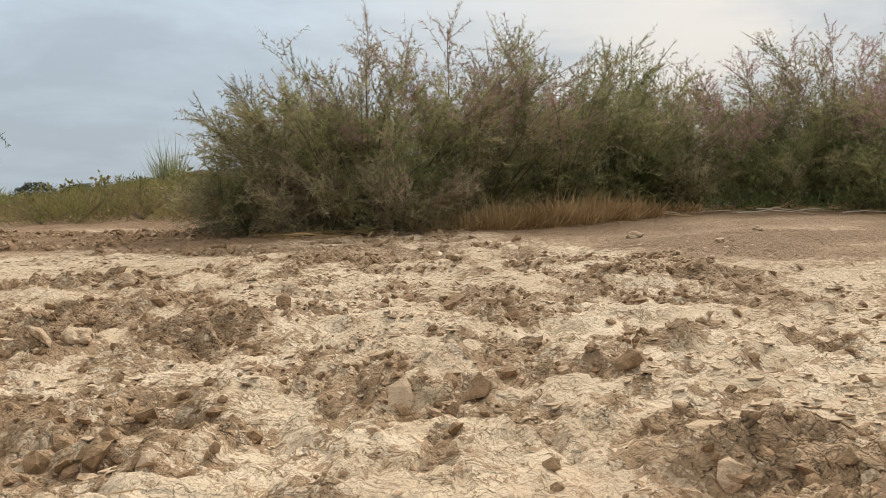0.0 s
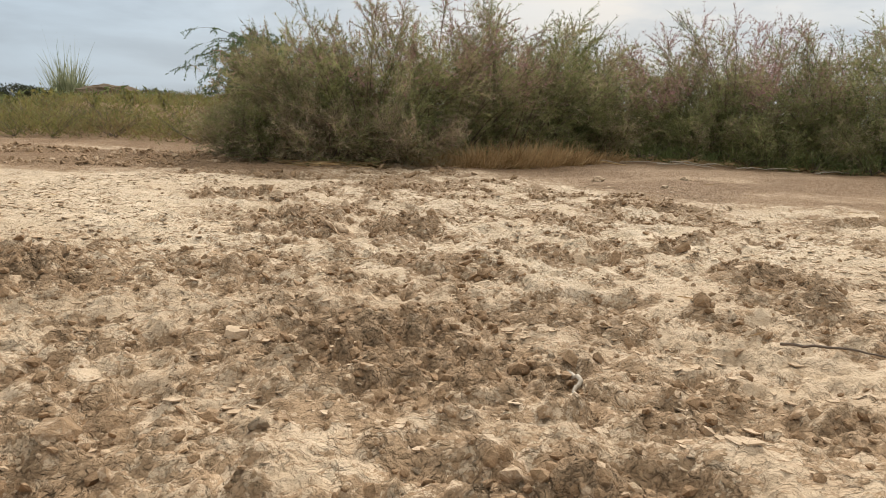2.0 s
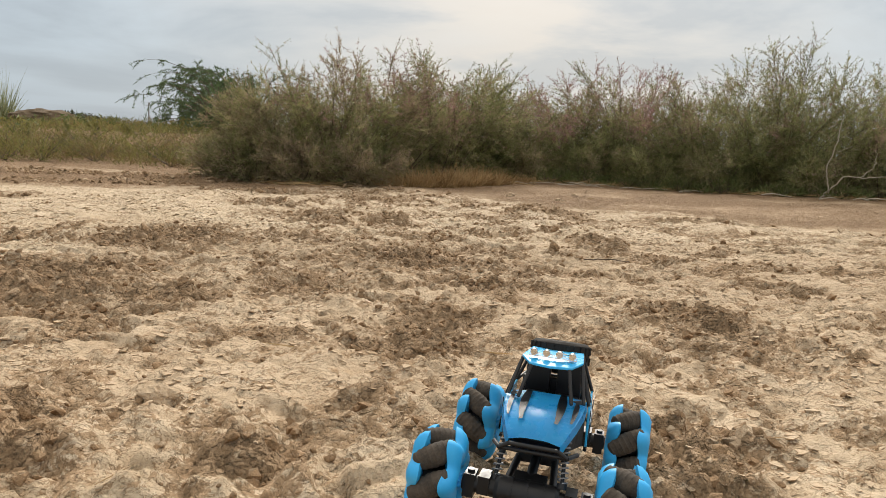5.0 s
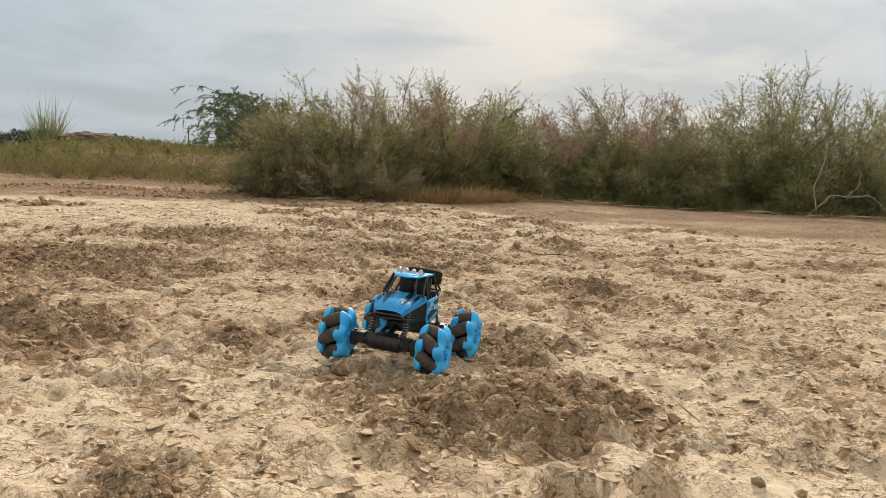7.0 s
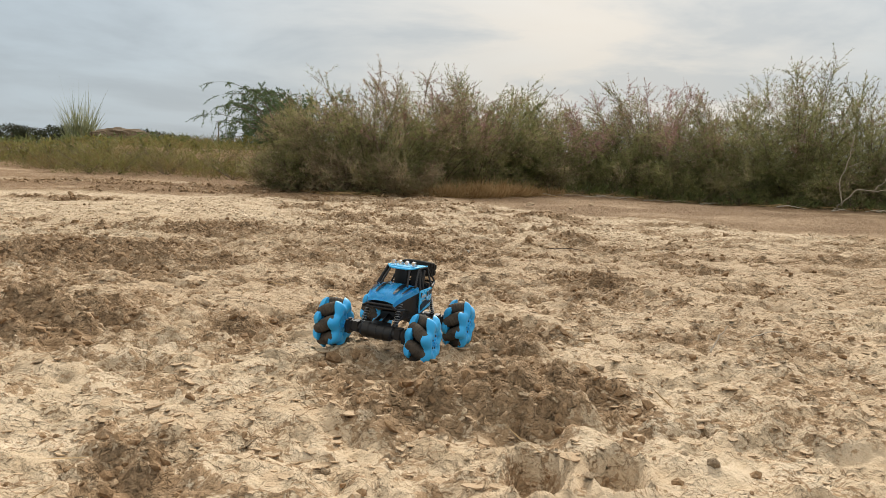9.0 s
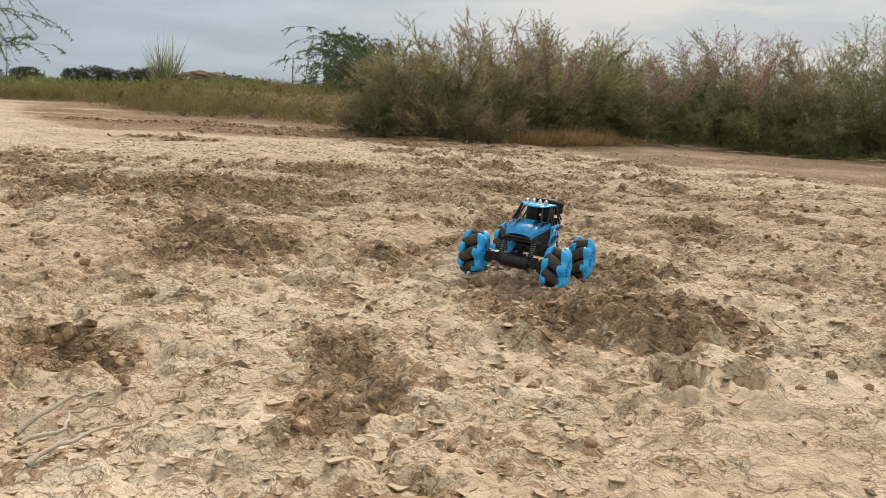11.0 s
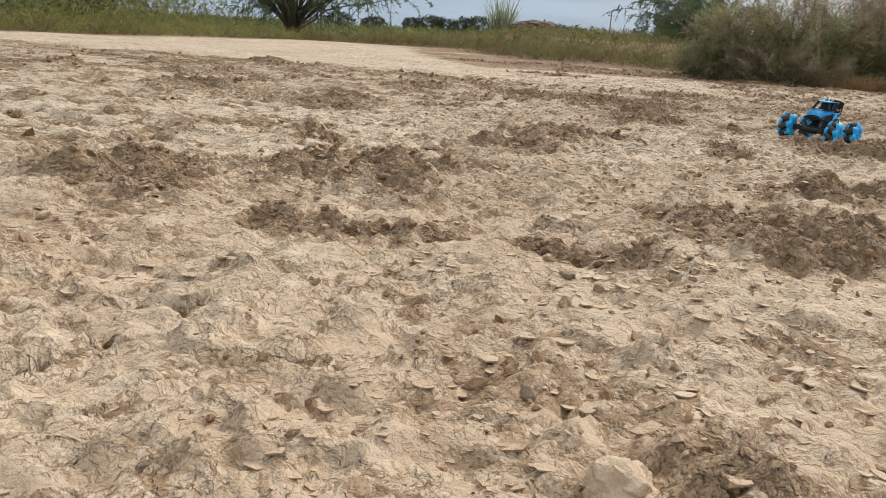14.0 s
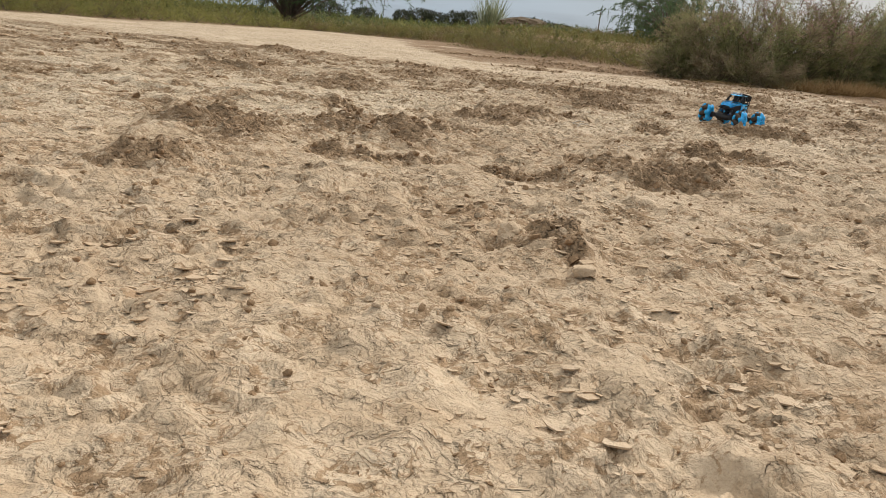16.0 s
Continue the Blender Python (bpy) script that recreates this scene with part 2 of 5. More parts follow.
# ---- mesh tools ----
def hashed(ix, iy, seed):
    h = (ix.astype(np.int64) * 374761393 + iy.astype(np.int64) * 668265263 + seed * 1274126177) & 0x7FFFFFFF
    h = ((h ^ (h >> 13)) * 1274126177) & 0x7FFFFFFF
    h = ((h ^ (h >> 16)) * 951274213) & 0x7FFFFFFF
    return ((h ^ (h >> 15)) & 0xFFFFFF) / float(0xFFFFFF)


def vnoise(x, y, seed=0):
    ix, iy = np.floor(x), np.floor(y)
    fx, fy = x - ix, y - iy
    fx, fy = fx * fx * fx * (fx * (fx * 6 - 15) + 10), fy * fy * fy * (fy * (fy * 6 - 15) + 10)
    a, b = hashed(ix, iy, seed), hashed(ix + 1, iy, seed)
    c, d = hashed(ix, iy + 1, seed), hashed(ix + 1, iy + 1, seed)
    return (a + (b - a) * fx) * (1 - fy) + (c + (d - c) * fx) * fy


def fbm(x, y, scale, octaves=4, seed=0, gain=0.5):
    s, amp, tot = 0.0, 1.0, 0.0
    for o in range(octaves):
        s = s + amp * vnoise(x * scale + 17.3 * o, y * scale - 9.1 * o, seed + o)
        tot += amp
        amp *= gain
        scale *= 2.03
    return s / tot - 0.5


def cells(x, y, seed=0):
    """Irregular plates: distance to the nearest and second seed point, and two random numbers of the plate."""
    ix, iy = np.floor(x), np.floor(y)
    d1 = np.full(x.shape, 9.0)
    d2 = np.full(x.shape, 9.0)
    r1, r2 = np.zeros(x.shape), np.zeros(x.shape)
    for dx in (-1, 0, 1):
        for dy in (-1, 0, 1):
            cx, cy = ix + dx, iy + dy
            px, py = cx + hashed(cx, cy, seed), cy + hashed(cx, cy, seed + 7)
            d = np.hypot(px - x, py - y)
            near = d < d1
            d2 = np.where(near, d1, np.minimum(d2, d))
            r1 = np.where(near, hashed(cx, cy, seed + 13), r1)
            r2 = np.where(near, hashed(cx, cy, seed + 29), r2)
            d1 = np.where(near, d, d1)
    return d1, d2, r1, r2


def smooth(a, b, v):
    u = np.clip((v - a) / (b - a), 0, 1)
    return u * u * (3 - 2 * u)


def mesh_of(name, verts, quads=None, tris=None, shade_smooth=True):
    """A mesh from arrays of corners, four-sided and three-sided faces."""
    me = bpy.data.meshes.new(name)
    verts = np.asarray(verts, np.float32)
    q = np.zeros((0, 4), np.int32) if quads is None else np.asarray(quads, np.int32).reshape(-1, 4)
    t = np.zeros((0, 3), np.int32) if tris is None else np.asarray(tris, np.int32).reshape(-1, 3)
    loops = np.concatenate([q.ravel(), t.ravel()])
    starts = np.concatenate([np.arange(len(q)) * 4, len(q) * 4 + np.arange(len(t)) * 3])
    me.vertices.add(len(verts))
    me.vertices.foreach_set("co", verts.ravel())
    me.loops.add(len(loops))
    me.loops.foreach_set("vertex_index", loops.astype(np.int32))
    me.polygons.add(len(starts))
    me.polygons.foreach_set("loop_start", starts.astype(np.int32))
    me.polygons.foreach_set("use_smooth", np.full(len(starts), shade_smooth))
    me.update()
    me.validate()
    return me


def placed(name, me, mat, parent=None, label=""):
    me.materials.append(mat)
    ob = new(name, me)
    if parent:
        ob.parent = parent
    return tagged(ob, label) if label else ob


def unit(v):
    return v / np.maximum(np.linalg.norm(v, axis=-1, keepdims=True), 1e-9)


def blades(rng, base, way, length, width, bend=0.25, droop=0.0, small=False):
    """Narrow pointed leaves, each bent once. Corners, four-sided and three-sided faces."""
    k = len(base)
    way = unit(way)
    length, width = np.broadcast_to(length, k), np.broadcast_to(width, k)
    side = unit(np.cross(way, rng.normal(size=(k, 3))))
    off = rng.normal(size=(k, 3)) * bend * length[:, None]
    off[:, 2] -= droop * length
    mid = base + way * (length * 0.55)[:, None] + off * 0.35
    tip = base + way * length[:, None] + off
    w = (side * width[:, None]) / 2
    if small:
        v = np.stack([base - w * 0.6, base + w * 0.6, tip], 1).reshape(-1, 3)
        return v, np.zeros((0, 4), int), np.arange(k)[:, None] * 3 + np.array([0, 1, 2])
    v = np.stack([base - w * 0.7, base + w * 0.7, mid + w, mid - w, tip], 1).reshape(-1, 3)
    i = np.arange(k)[:, None] * 5
    return v, i + np.array([0, 1, 2, 3]), i + np.array([3, 2, 4])


def tubes(lines, radii, sides=5):
    """Tapered round branches along lines of shape (count, steps, 3)."""
    k, s, _ = lines.shape
    tang = unit(np.gradient(lines, axis=1))
    ref = np.where(np.abs(tang[..., 2:3]) > 0.9, np.array([1.0, 0, 0]), np.array([0, 0, 1.0]))
    u = unit(np.cross(tang, ref))
    w = np.cross(tang, u)
    ang = np.arange(sides) * 2 * math.pi / sides
    ring = u[:, :, None, :] * np.cos(ang)[None, None, :, None] + w[:, :, None, :] * np.sin(ang)[None, None, :, None]
    v = (lines[:, :, None, :] + ring * radii[:, :, None, None]).reshape(-1, 3)
    idx = np.arange(k * s * sides).reshape(k, s, sides)
    nxt = np.roll(idx, -1, 2)
    q = np.stack([idx[:, :-1], nxt[:, :-1], nxt[:, 1:], idx[:, 1:]], -1).reshape(-1, 4)
    return v, q


def joined(pieces):
    """Joins (corners, quads, tris) pieces into one."""
    vs, qs, ts, n = [], [], [], 0
    for p in pieces:
        vs.append(p[0])
        if len(p) > 1 and p[1] is not None:
            qs.append(p[1] + n)
        if len(p) > 2 and p[2] is not None:
            ts.append(p[2] + n)
        n += len(p[0])
    return np.concatenate(vs), (np.concatenate(qs) if qs else None), (np.concatenate(ts) if ts else None)


# ---- the ground ----
# patches of churned clay: centre x, y, half widths, rise
CHURNED_NEAR = [
    (-0.74, -2.00, 0.28, 0.24, 0.055), (-0.85, -2.12, 0.22, 0.14, 0.03), (-0.70, -1.62, 0.14, 0.22, 0.02), (-1.69, -1.47, 0.17, 0.26, 0.03), (-1.25, -2.40, 0.08, 0.18, 0.02), (-1.71, -2.36, 0.15, 0.17, -0.02),
    (-1.27, -2.62, 0.06, 0.05, 0.02), (-1.15, -3.22, 0.14, 0.12, 0.02), (-1.19, -1.47, 0.14, 0.11, 0.0), (-1.56, -1.44, 0.2, 0.18, 0.02), (-2.03, -2.84, 0.17, 0.15, 0.03),
    (-1.95, -2.45, 0.24, 0.26, 0.03), (-1.63, -1.43, 0.24, 0.36, 0.02), (-0.22, -0.95, 0.2, 0.34, 0.04),
]
CHURNED_LAST = [
    (-2.71, -3.12, 0.16, 0.19, 0.03), (-2.50, -3.62, 0.12, 0.20, 0.05), (-1.25, -3.86, 0.10, 0.11, 0.02), (-1.96, -4.15, 0.13, 0.12, -0.03), (-2.51, -4.68, 0.13, 0.20, 0.05),
    (-2.67, -3.99, 0.25, 0.34, 0.05), (-2.25, -3.56, 0.31, 0.40, 0.045), (-1.55, -4.07, 0.15, 0.14, 0.03), (-1.44, -4.93, 0.07, 0.15, 0.045), (-1.68, -4.05, 0.17, 0.13, -0.01), (-1.25, -3.7, 0.28, 0.22, 0.02), (-2.1, -4.2, 0.22, 0.15, 0.01), (-0.95, -3.0, 0.2, 0.25, 0.01), (-0.88, -1.0, 0.28, 0.18, 0.01),
]
CHURNED_FAR = [
    (-1.16, 2.46, 0.26, 0.16, 0.04), (-0.47, 1.52, 0.22, 0.26, 0.03), (-0.30, 0.98, 0.13, 0.08, -0.02), (0.31, 1.34, 0.13, 0.10, 0.04),
    (-0.87, 1.76, 0.2, 0.22, 0.03), (-1.53, 0.81, 0.45, 0.36, 0.03), (-1.55, -0.33, 0.2, 0.16, 0.02), (-1.14, -0.25, 0.2, 0.24, 0.01),
    (-0.55, -0.29, 0.11, 0.2, -0.015), (0.27, 0.67, 0.18, 0.2, 0.03), (-0.82, -0.79, 0.17, 0.15, -0.04), (-1.22, -0.88, 0.13, 0.12, 0.01),
    (-0.91, 1.43, 0.2, 0.16, 0.02), (-0.72, 0.17, 0.32, 0.36, 0.015), (-1.86, -0.29, 0.3, 0.3, 0.02), (-2.42, -0.32, 0.34, 0.24, 0.03),
    (-3.20, -1.97, 0.28, 0.22, 0.04), (-3.20, -1.66, 0.3, 0.28, 0.05), (-4.15, -1.62, 0.36, 0.4, 0.05), (-3.31, -0.19, 0.44, 0.5, 0.03),
    (-2.11, -0.07, 0.52, 0.4, 0.02),
]
CHURNED_BACK = [
    (-1.9, 5.4, 0.7, 0.9, 0.02), (-2.4, 4.1, 0.9, 0.22, 0.02), (-1.2, 3.6, 0.6, 0.2, 0.02), (-3.4, 5.6, 0.9, 0.5, 0.02), (-0.4, 3.0, 0.5, 0.16, 0.02), (-3.0, 2.6, 0.7, 0.18, 0.02),
    (-4.3, 5.2, 0.8, 0.3, 0.02), (0.7, 2.3, 0.4, 0.16, 0.02), (1.5, 1.9, 0.4, 0.16, 0.02), (-3.6, 0.8, 0.6, 0.25, 0.03), (-5.2, 1.0, 0.8, 0.3, 0.04), (-5.6, -1.2, 0.5, 0.3, 0.04),
]
# bare smooth brown track in front of the shrubs, and the damp rim of the left bank
SHRUB_EDGE = [(-3.2, 8.6), (-2.2, 7.8), (-1.45, 5.6), (-1.0, 4.55), (0.0, 4.85), (0.9, 5.35), (2.0, 6.3), (3.3, 6.15), (4.1, 5.0), (5.3, 4.5), (7.5, 4.3), (11.0, 4.0)]
BANK_EDGE = [(-13.5, 1.0), (-11.6, 4.0), (-10.3, 7.0), (-9.6, 11.0), (-8.2, 12.4), (-7.2, 14.2), (-5.83, 10.7), (-4.9, 9.1), (-4.13, 7.9), (-3.1, 7.9), (-2.2, 7.4)]


TRACK_EDGE = [(-0.2, 4.6), (0.3, 3.9), (0.7, 3.2), (1.2, 2.8), (1.8, 2.3), (2.3, 1.7), (3.0, 1.0), (6.0, 0.3), (12.0, -0.5)]


def beyond(edge, x, y):
    """How far (x, y) lies past the edge line, in +y."""
    return y - np.interp(x, [p[0] for p in edge], [p[1] for p in edge])


def terrain(x, y):
    """Height of the ground without its crumbs: nearly level, with a low scrub-covered bank behind."""
    d = beyond(BANK_EDGE, x, y)
    bank = 0.42 * smooth(-0.3, 4.0, d) * smooth(-10.5, -6.5, x) * (1 - smooth(-1.5, 3.0, x)) * (1 - smooth(30, 45, y))
    bank = bank + 0.2 * np.exp(-((x + 7.9) / 1.3) ** 2 - ((y - 25.3) / 1.6) ** 2)
    return bank + 0.16 * fbm(x, y, 0.12, 2, 5) * smooth(6, 14, np.hypot(x, y)) + 0.05 * fbm(x, y, 0.55, 3, 3)


def churned(x, y):
    mask, rise = np.zeros(x.shape), np.zeros(x.shape)
    wx, wy = x + 0.42 * fbm(x, y, 2.8, 4, 41), y + 0.42 * fbm(x, y, 2.8, 4, 47)
    for cx, cy, rx, ry, up_by in CHURNED_NEAR + CHURNED_LAST + CHURNED_FAR + CHURNED_BACK:
        r = np.hypot((wx - cx) / rx, (wy - cy) / ry)
        m = 1 - smooth(0.35, 1.35, r)
        mask = np.maximum(mask, m)
        rise = rise + up_by * (1 - smooth(0.1, 1.35, r))
    # smaller scabs scattered everywhere, fewer on the pale pan to the left and on the track
    calm_pan = smooth(-0.9, -1.6, x - 0.25 * (y - 2)) * smooth(1.0, 1.6, y)
    patchy = 0.55 * fbm(x, y, 2.6, 4, 61, 0.6) + 0.75 * fbm(x, y, 7.5, 4, 65, 0.6)
    scab = smooth(0.0, 0.14, patchy + 0.075 * smooth(-2.6, -1.0, y) + 0.045 * smooth(-2.0, -2.9, x)) * (1 - 0.85 * calm_pan) * (0.95 - 0.8 * smooth(-0.5, 0.3, beyond(TRACK_EDGE, x, y)) * smooth(-0.4, 0.4, x))
    return np.clip(np.maximum(mask, (0.40 + 0.36 * np.maximum(smooth(-2.4, -0.9, y), smooth(-2.0, -2.8, x) * smooth(-4.4, -3.4, y))) * scab), 0, 1), rise


FOOTPRINTS = [(-0.815, -2.425, -14.0), (-0.708, -2.425, -16.0), (-0.475, -2.56, -10.0)]


def relief(x, y):
    """Full height of the ground, and how broken its crust is."""
    z = terrain(x, y)
    mask, rise = churned(x, y)
    z = z + rise * 0.75 + 0.022 * fbm(x, y, 2.1, 3, 71) + 0.02 * fbm(x, y, 5.0, 3, 77)
    wx, wy = x + 0.07 * fbm(x, y, 7.0, 3, 81), y + 0.07 * fbm(x, y, 7.0, 3, 85)
    near = 1 - smooth(9, 14, np.hypot(x + 0.5, y))
    # lumps with sharp creases between them
    l1, l2, l3 = np.abs(fbm(x, y, 3.6, 3, 91)), np.abs(fbm(wx, wy, 10.0, 3, 93)), np.abs(fbm(x, y, 26.0, 3, 95))
    lump = 0.075 * l1 + 0.050 * l2 + 0.020 * l3
    # the crust lies in plates that have lifted, tipped and curled
    flaky = smooth(-0.16, 0.10, fbm(x, y, 1.9, 3, 111))
    a1, a2, ra, rb = cells(wx * 8.5, wy * 8.5, 3)
    b1, b2, sa, sb = cells(wx * 21.0, wy * 21.0, 9)
    e1, e2, qa, qb = cells(wx * 46.0, wy * 46.0, 15)
    bare = rb - 0.5
    plate = 0.013 * (ra - 0.5) + 0.010 * a1 ** 2 - 0.012 * (1 - smooth(0.0, 0.10, a2 - a1)) * (rb > 0.6)
    plate = plate + 0.012 * (sa - 0.5) + 0.008 * b1 ** 2 - 0.008 * (1 - smooth(0.0, 0.12, b2 - b1)) * (sb > 0.6) + 0.007 * (qa - 0.5)
    crust = 0.62 * lump + 0.022 * fbm(wx, wy, 4.0, 4, 101) + plate * (0.45 + 0.75 * flaky)
    # clods
    c1, c2, ca, cb = cells(wx * 16.0, wy * 16.0, 21)
    d1, d2, da, db = cells(x * 40.0, y * 40.0, 33)
    clod = 0.036 * ca ** 1.5 * np.sqrt(np.clip(1 - (c1 / 0.72) ** 2, 0, 1)) + 0.019 * da * np.sqrt(np.clip(1 - (d1 / 0.68) ** 2, 0, 1)) + 1.25 * lump - 0.036
    # smooth trodden track before the shrubs, and the level pale pan
    e = beyond(SHRUB_EDGE, x, y)
    track = smooth(-0.45, 0.45, beyond(TRACK_EDGE, x, y) + 1.3 * fbm(x, y, 1.3, 4, 173)) * (1 - smooth(-0.2, 0.5, e)) * smooth(-0.4, 0.6, x)
    pan = smooth(-1.0, -1.6, x - 0.25 * (y - 2)) * smooth(0.9, 1.6, y)
    calm = (1 - 0.25 * smooth(1.6, 3.2, y) * (1 - 0.8 * mask)) * (1 - 0.72 * track) * (1 - 0.55 * pan * (1 - mask))
    z = z + near * calm * (crust * (1 - mask) + clod * mask + 0.010 * fbm(x, y, 42.0, 3, 97, 0.6) - 0.018)
    # shoe prints with raised rims
    level0 = terrain(x, y) + 0.75 * rise
    print_mark = np.zeros(x.shape)
    for fx, fy, turn in FOOTPRINTS:
        a = radians(turn)
        u, v = (x - fx) * math.cos(a) + (y - fy) * math.sin(a), -(x - fx) * math.sin(a) + (y - fy) * math.cos(a)
        r = np.hypot(u / 0.04, v / 0.085)
        w = 1 - smooth(0.74, 1.02, r)
        print_mark = np.maximum(print_mark, w)
        z = z * (1 - w) + w * (level0 - 0.036 + 0.003 * fbm(x, y, 30.0, 3, 151)) + 0.015 * np.exp(-((r - 1.14) / 0.13) ** 2)
    damp = smooth(-4.5, -3.5, beyond(BANK_EDGE, x, y)) * (1 - smooth(-1.3, -0.6, x)) * smooth(-9, -6, x)
    streak = np.clip(0.74 + 2.6 * fbm(x * 0.5, y * 1.6, 1.4, 4, 171), 0, 1)
    rim = damp * streak + smooth(-1.0, 0.2, beyond(BANK_EDGE, x, y)) * (1 - smooth(-1.2, 0.0, x)) + smooth(-1.0, 0.2, e) * smooth(-3.2, -2.0, x)
    hump = np.exp(-((x + 7.9) / 2.0) ** 2 - ((y - 25.3) / 2.4) ** 2)
    broken = np.clip(1.6 * hump + mask * 0.87 + (0.78 + 1.2 * fbm(x * 0.6, y * 1.5, 1.8, 3, 177)) * track + 0.75 * np.clip(rim, 0, 1) - 0.5 * pan * (1 - mask) * (1 - np.clip(rim + damp, 0, 1)) + 0.5 * print_mark + 0.16 * smooth(0.0, 0.02, -rise) + 0.28 * bare * (1 - mask), 0, 1)
    bare_belt = smooth(-2.0, -1.3, y + 1.2 * fbm(x, y, 0.8, 3, 137)) * (1 - smooth(0.3, 1.3, y + 1.2 * fbm(x, y, 0.8, 3, 138)))
    salt = np.clip(0.25 - 0.72 * bare_belt + 0.75 * smooth(-3.9, -2.0, y + 2.2 * fbm(x, y, 0.8, 4, 131)) + 0.7 * smooth(-1.7, -2.4, x + 1.8 * fbm(x, y, 0.8, 4, 135)) * smooth(-4.9, -3.7, y), 0, 1) * (1 - track)
    wet = np.clip(0.85 * track * (0.75 + 1.6 * fbm(x * 0.6, y * 1.5, 1.8, 3, 177)) + 0.9 * rim, 0, 0.9)
    return z, broken, salt, wet


def widening(start, step, near_to, slow, far_to, fast):
    """Grid lines that widen slowly at first, then fast."""
    out, v = [], start
    while v < far_to:
        step *= slow if v < near_to else fast
        v += step
        out.append(v)
    return np.array(out)


gx = np.concatenate([-widening(2.3, 0.0094, 5.0, 1.03, 900, 1.14)[::-1], np.arange(-2.3, 0.05, 0.0094), widening(0.05, 0.0094, 5.0, 1.03, 900, 1.14)])
gy = np.concatenate([-widening(5.9, 0.0094, 6.6, 1.06, 600, 1.2)[::-1], np.arange(-5.9, 0.5, 0.0094), widening(0.5, 0.0094, 6.0, 1.012, 900, 1.09)])
GX, GY = np.meshgrid(gx, gy)
GZ, GB, GS, GW = relief(GX, GY)
nx, ny = len(gx), len(gy)
cell_id = np.arange(nx * ny).reshape(ny, nx)
faces = np.stack([cell_id[:-1, :-1], cell_id[:-1, 1:], cell_id[1:, 1:], cell_id[1:, :-1]], -1).reshape(-1, 4)
ground_mesh = mesh_of("ground", np.stack([GX, GY, GZ], -1).reshape(-1, 3), faces)
att = ground_mesh.attributes.new("broken", "FLOAT", "POINT")
att.data.foreach_set("value", GB.ravel().astype(np.float32))
att = ground_mesh.attributes.new("salt", "FLOAT", "POINT")
att.data.foreach_set("value", GS.ravel().astype(np.float32))
att = ground_mesh.attributes.new("damp", "FLOAT", "POINT")
att.data.foreach_set("value", GW.ravel().astype(np.float32))
ground = tagged(placed("ground", ground_mesh, SOIL), "pale cracked dried mud flat with churned brown clay patches", "ground", kind="structure")


def ground_z(x, y):
    """Height of the sheet itself at given places."""
    x, y = np.atleast_1d(np.asarray(x, float)), np.atleast_1d(np.asarray(y, float))
    i = np.clip(np.searchsorted(gx, x) - 1, 0, nx - 2)
    j = np.clip(np.searchsorted(gy, y) - 1, 0, ny - 2)
    u, v = (x - gx[i]) / (gx[i + 1] - gx[i]), (y - gy[j]) / (gy[j + 1] - gy[j])
    return (GZ[j, i] * (1 - u) + GZ[j, i + 1] * u) * (1 - v) + (GZ[j + 1, i] * (1 - u) + GZ[j + 1, i + 1] * u) * v


def ground_broken(x, y):
    return GB[np.clip(np.searchsorted(gy, y) - 1, 0, ny - 2), np.clip(np.searchsorted(gx, x) - 1, 0, nx - 2)]


# ---- clods and flakes ----
def lump_template(rng, detail, rough):
    bm = bmesh.new()
    bmesh.ops.create_icosphere(bm, subdivisions=detail, radius=1.0)
    v = np.array([p.co for p in bm.verts])
    f = np.array([[q.index for q in p.verts] for p in bm.faces])
    bm.free()
    v = v * (1 + rough * rng.normal(size=(len(v), 1))) * np.array([1, 1, 0.7])
    for _ in range(3):
        cut = unit(rng.normal(size=3))
        over = np.maximum(v @ cut - 0.62, 0)
        v = v - over[:, None] * cut
    return v, f


def flake_template(rng):
    """A thin angular plate with a raised, broken rim."""
    k = int(rng.integers(5, 8))
    a = np.sort((np.arange(k) + rng.uniform(-0.4, 0.4, k)) * 2 * math.pi / k)
    r = rng.uniform(0.45, 1.2, k)
    xy = np.stack([r * np.cos(a), r * np.sin(a) * rng.uniform(0.6, 1.0)], -1)
    curl = 0.10 * r ** 2 * (0.6 + np.cos(a - rng.uniform(0, 6)))
    v = np.concatenate([np.column_stack([xy, curl + 0.12]), np.column_stack([xy * 0.9, curl - 0.22])])
    i = np.arange(k)
    j = (i + 1) % k
    fan = np.stack([np.zeros(k - 2, int), i[1:-1], i[2:]], -1)
    return v, np.concatenate([fan, np.stack([i, k + i, k + j], -1), np.stack([i, k + j, j], -1)])


def scattered(rng, templates, x, y, size, sink, tilt, flatten=1.0, lifted=0.0):
    pieces = []
    z = ground_z(x, y)
    which = rng.integers(0, len(templates), len(x))
    for w, (tv, tf) in enumerate(templates):
        pick = np.where(which == w)[0]
        if not len(pick):
            continue
        a = rng.uniform(0, 2 * math.pi, len(pick))
        ca, sa = np.cos(a), np.sin(a)
        tx, ty = rng.normal(size=(2, len(pick))) * tilt
        ty = ty - lifted * rng.uniform(0.2, 1.0, len(pick))
        v = tv[None] * size[pick][:, None, None] * np.array([1, 1, flatten])
        px = v[..., 0] * ca[:, None] - v[..., 1] * sa[:, None]
        py = v[..., 0] * sa[:, None] + v[..., 1] * ca[:, None]
        pz = v[..., 2] + px * tx[:, None] + py * ty[:, None]
        p = np.stack([px + x[pick][:, None], py + y[pick][:, None], pz + (z[pick] + size[pick] * sink)[:, None]], -1)
        n = tv.shape[0]
        pieces.append((p.reshape(-1, 3), None, (tf[None] + (np.arange(len(pick)) * n)[:, None, None]).reshape(-1, 3)))
    return joined(pieces)


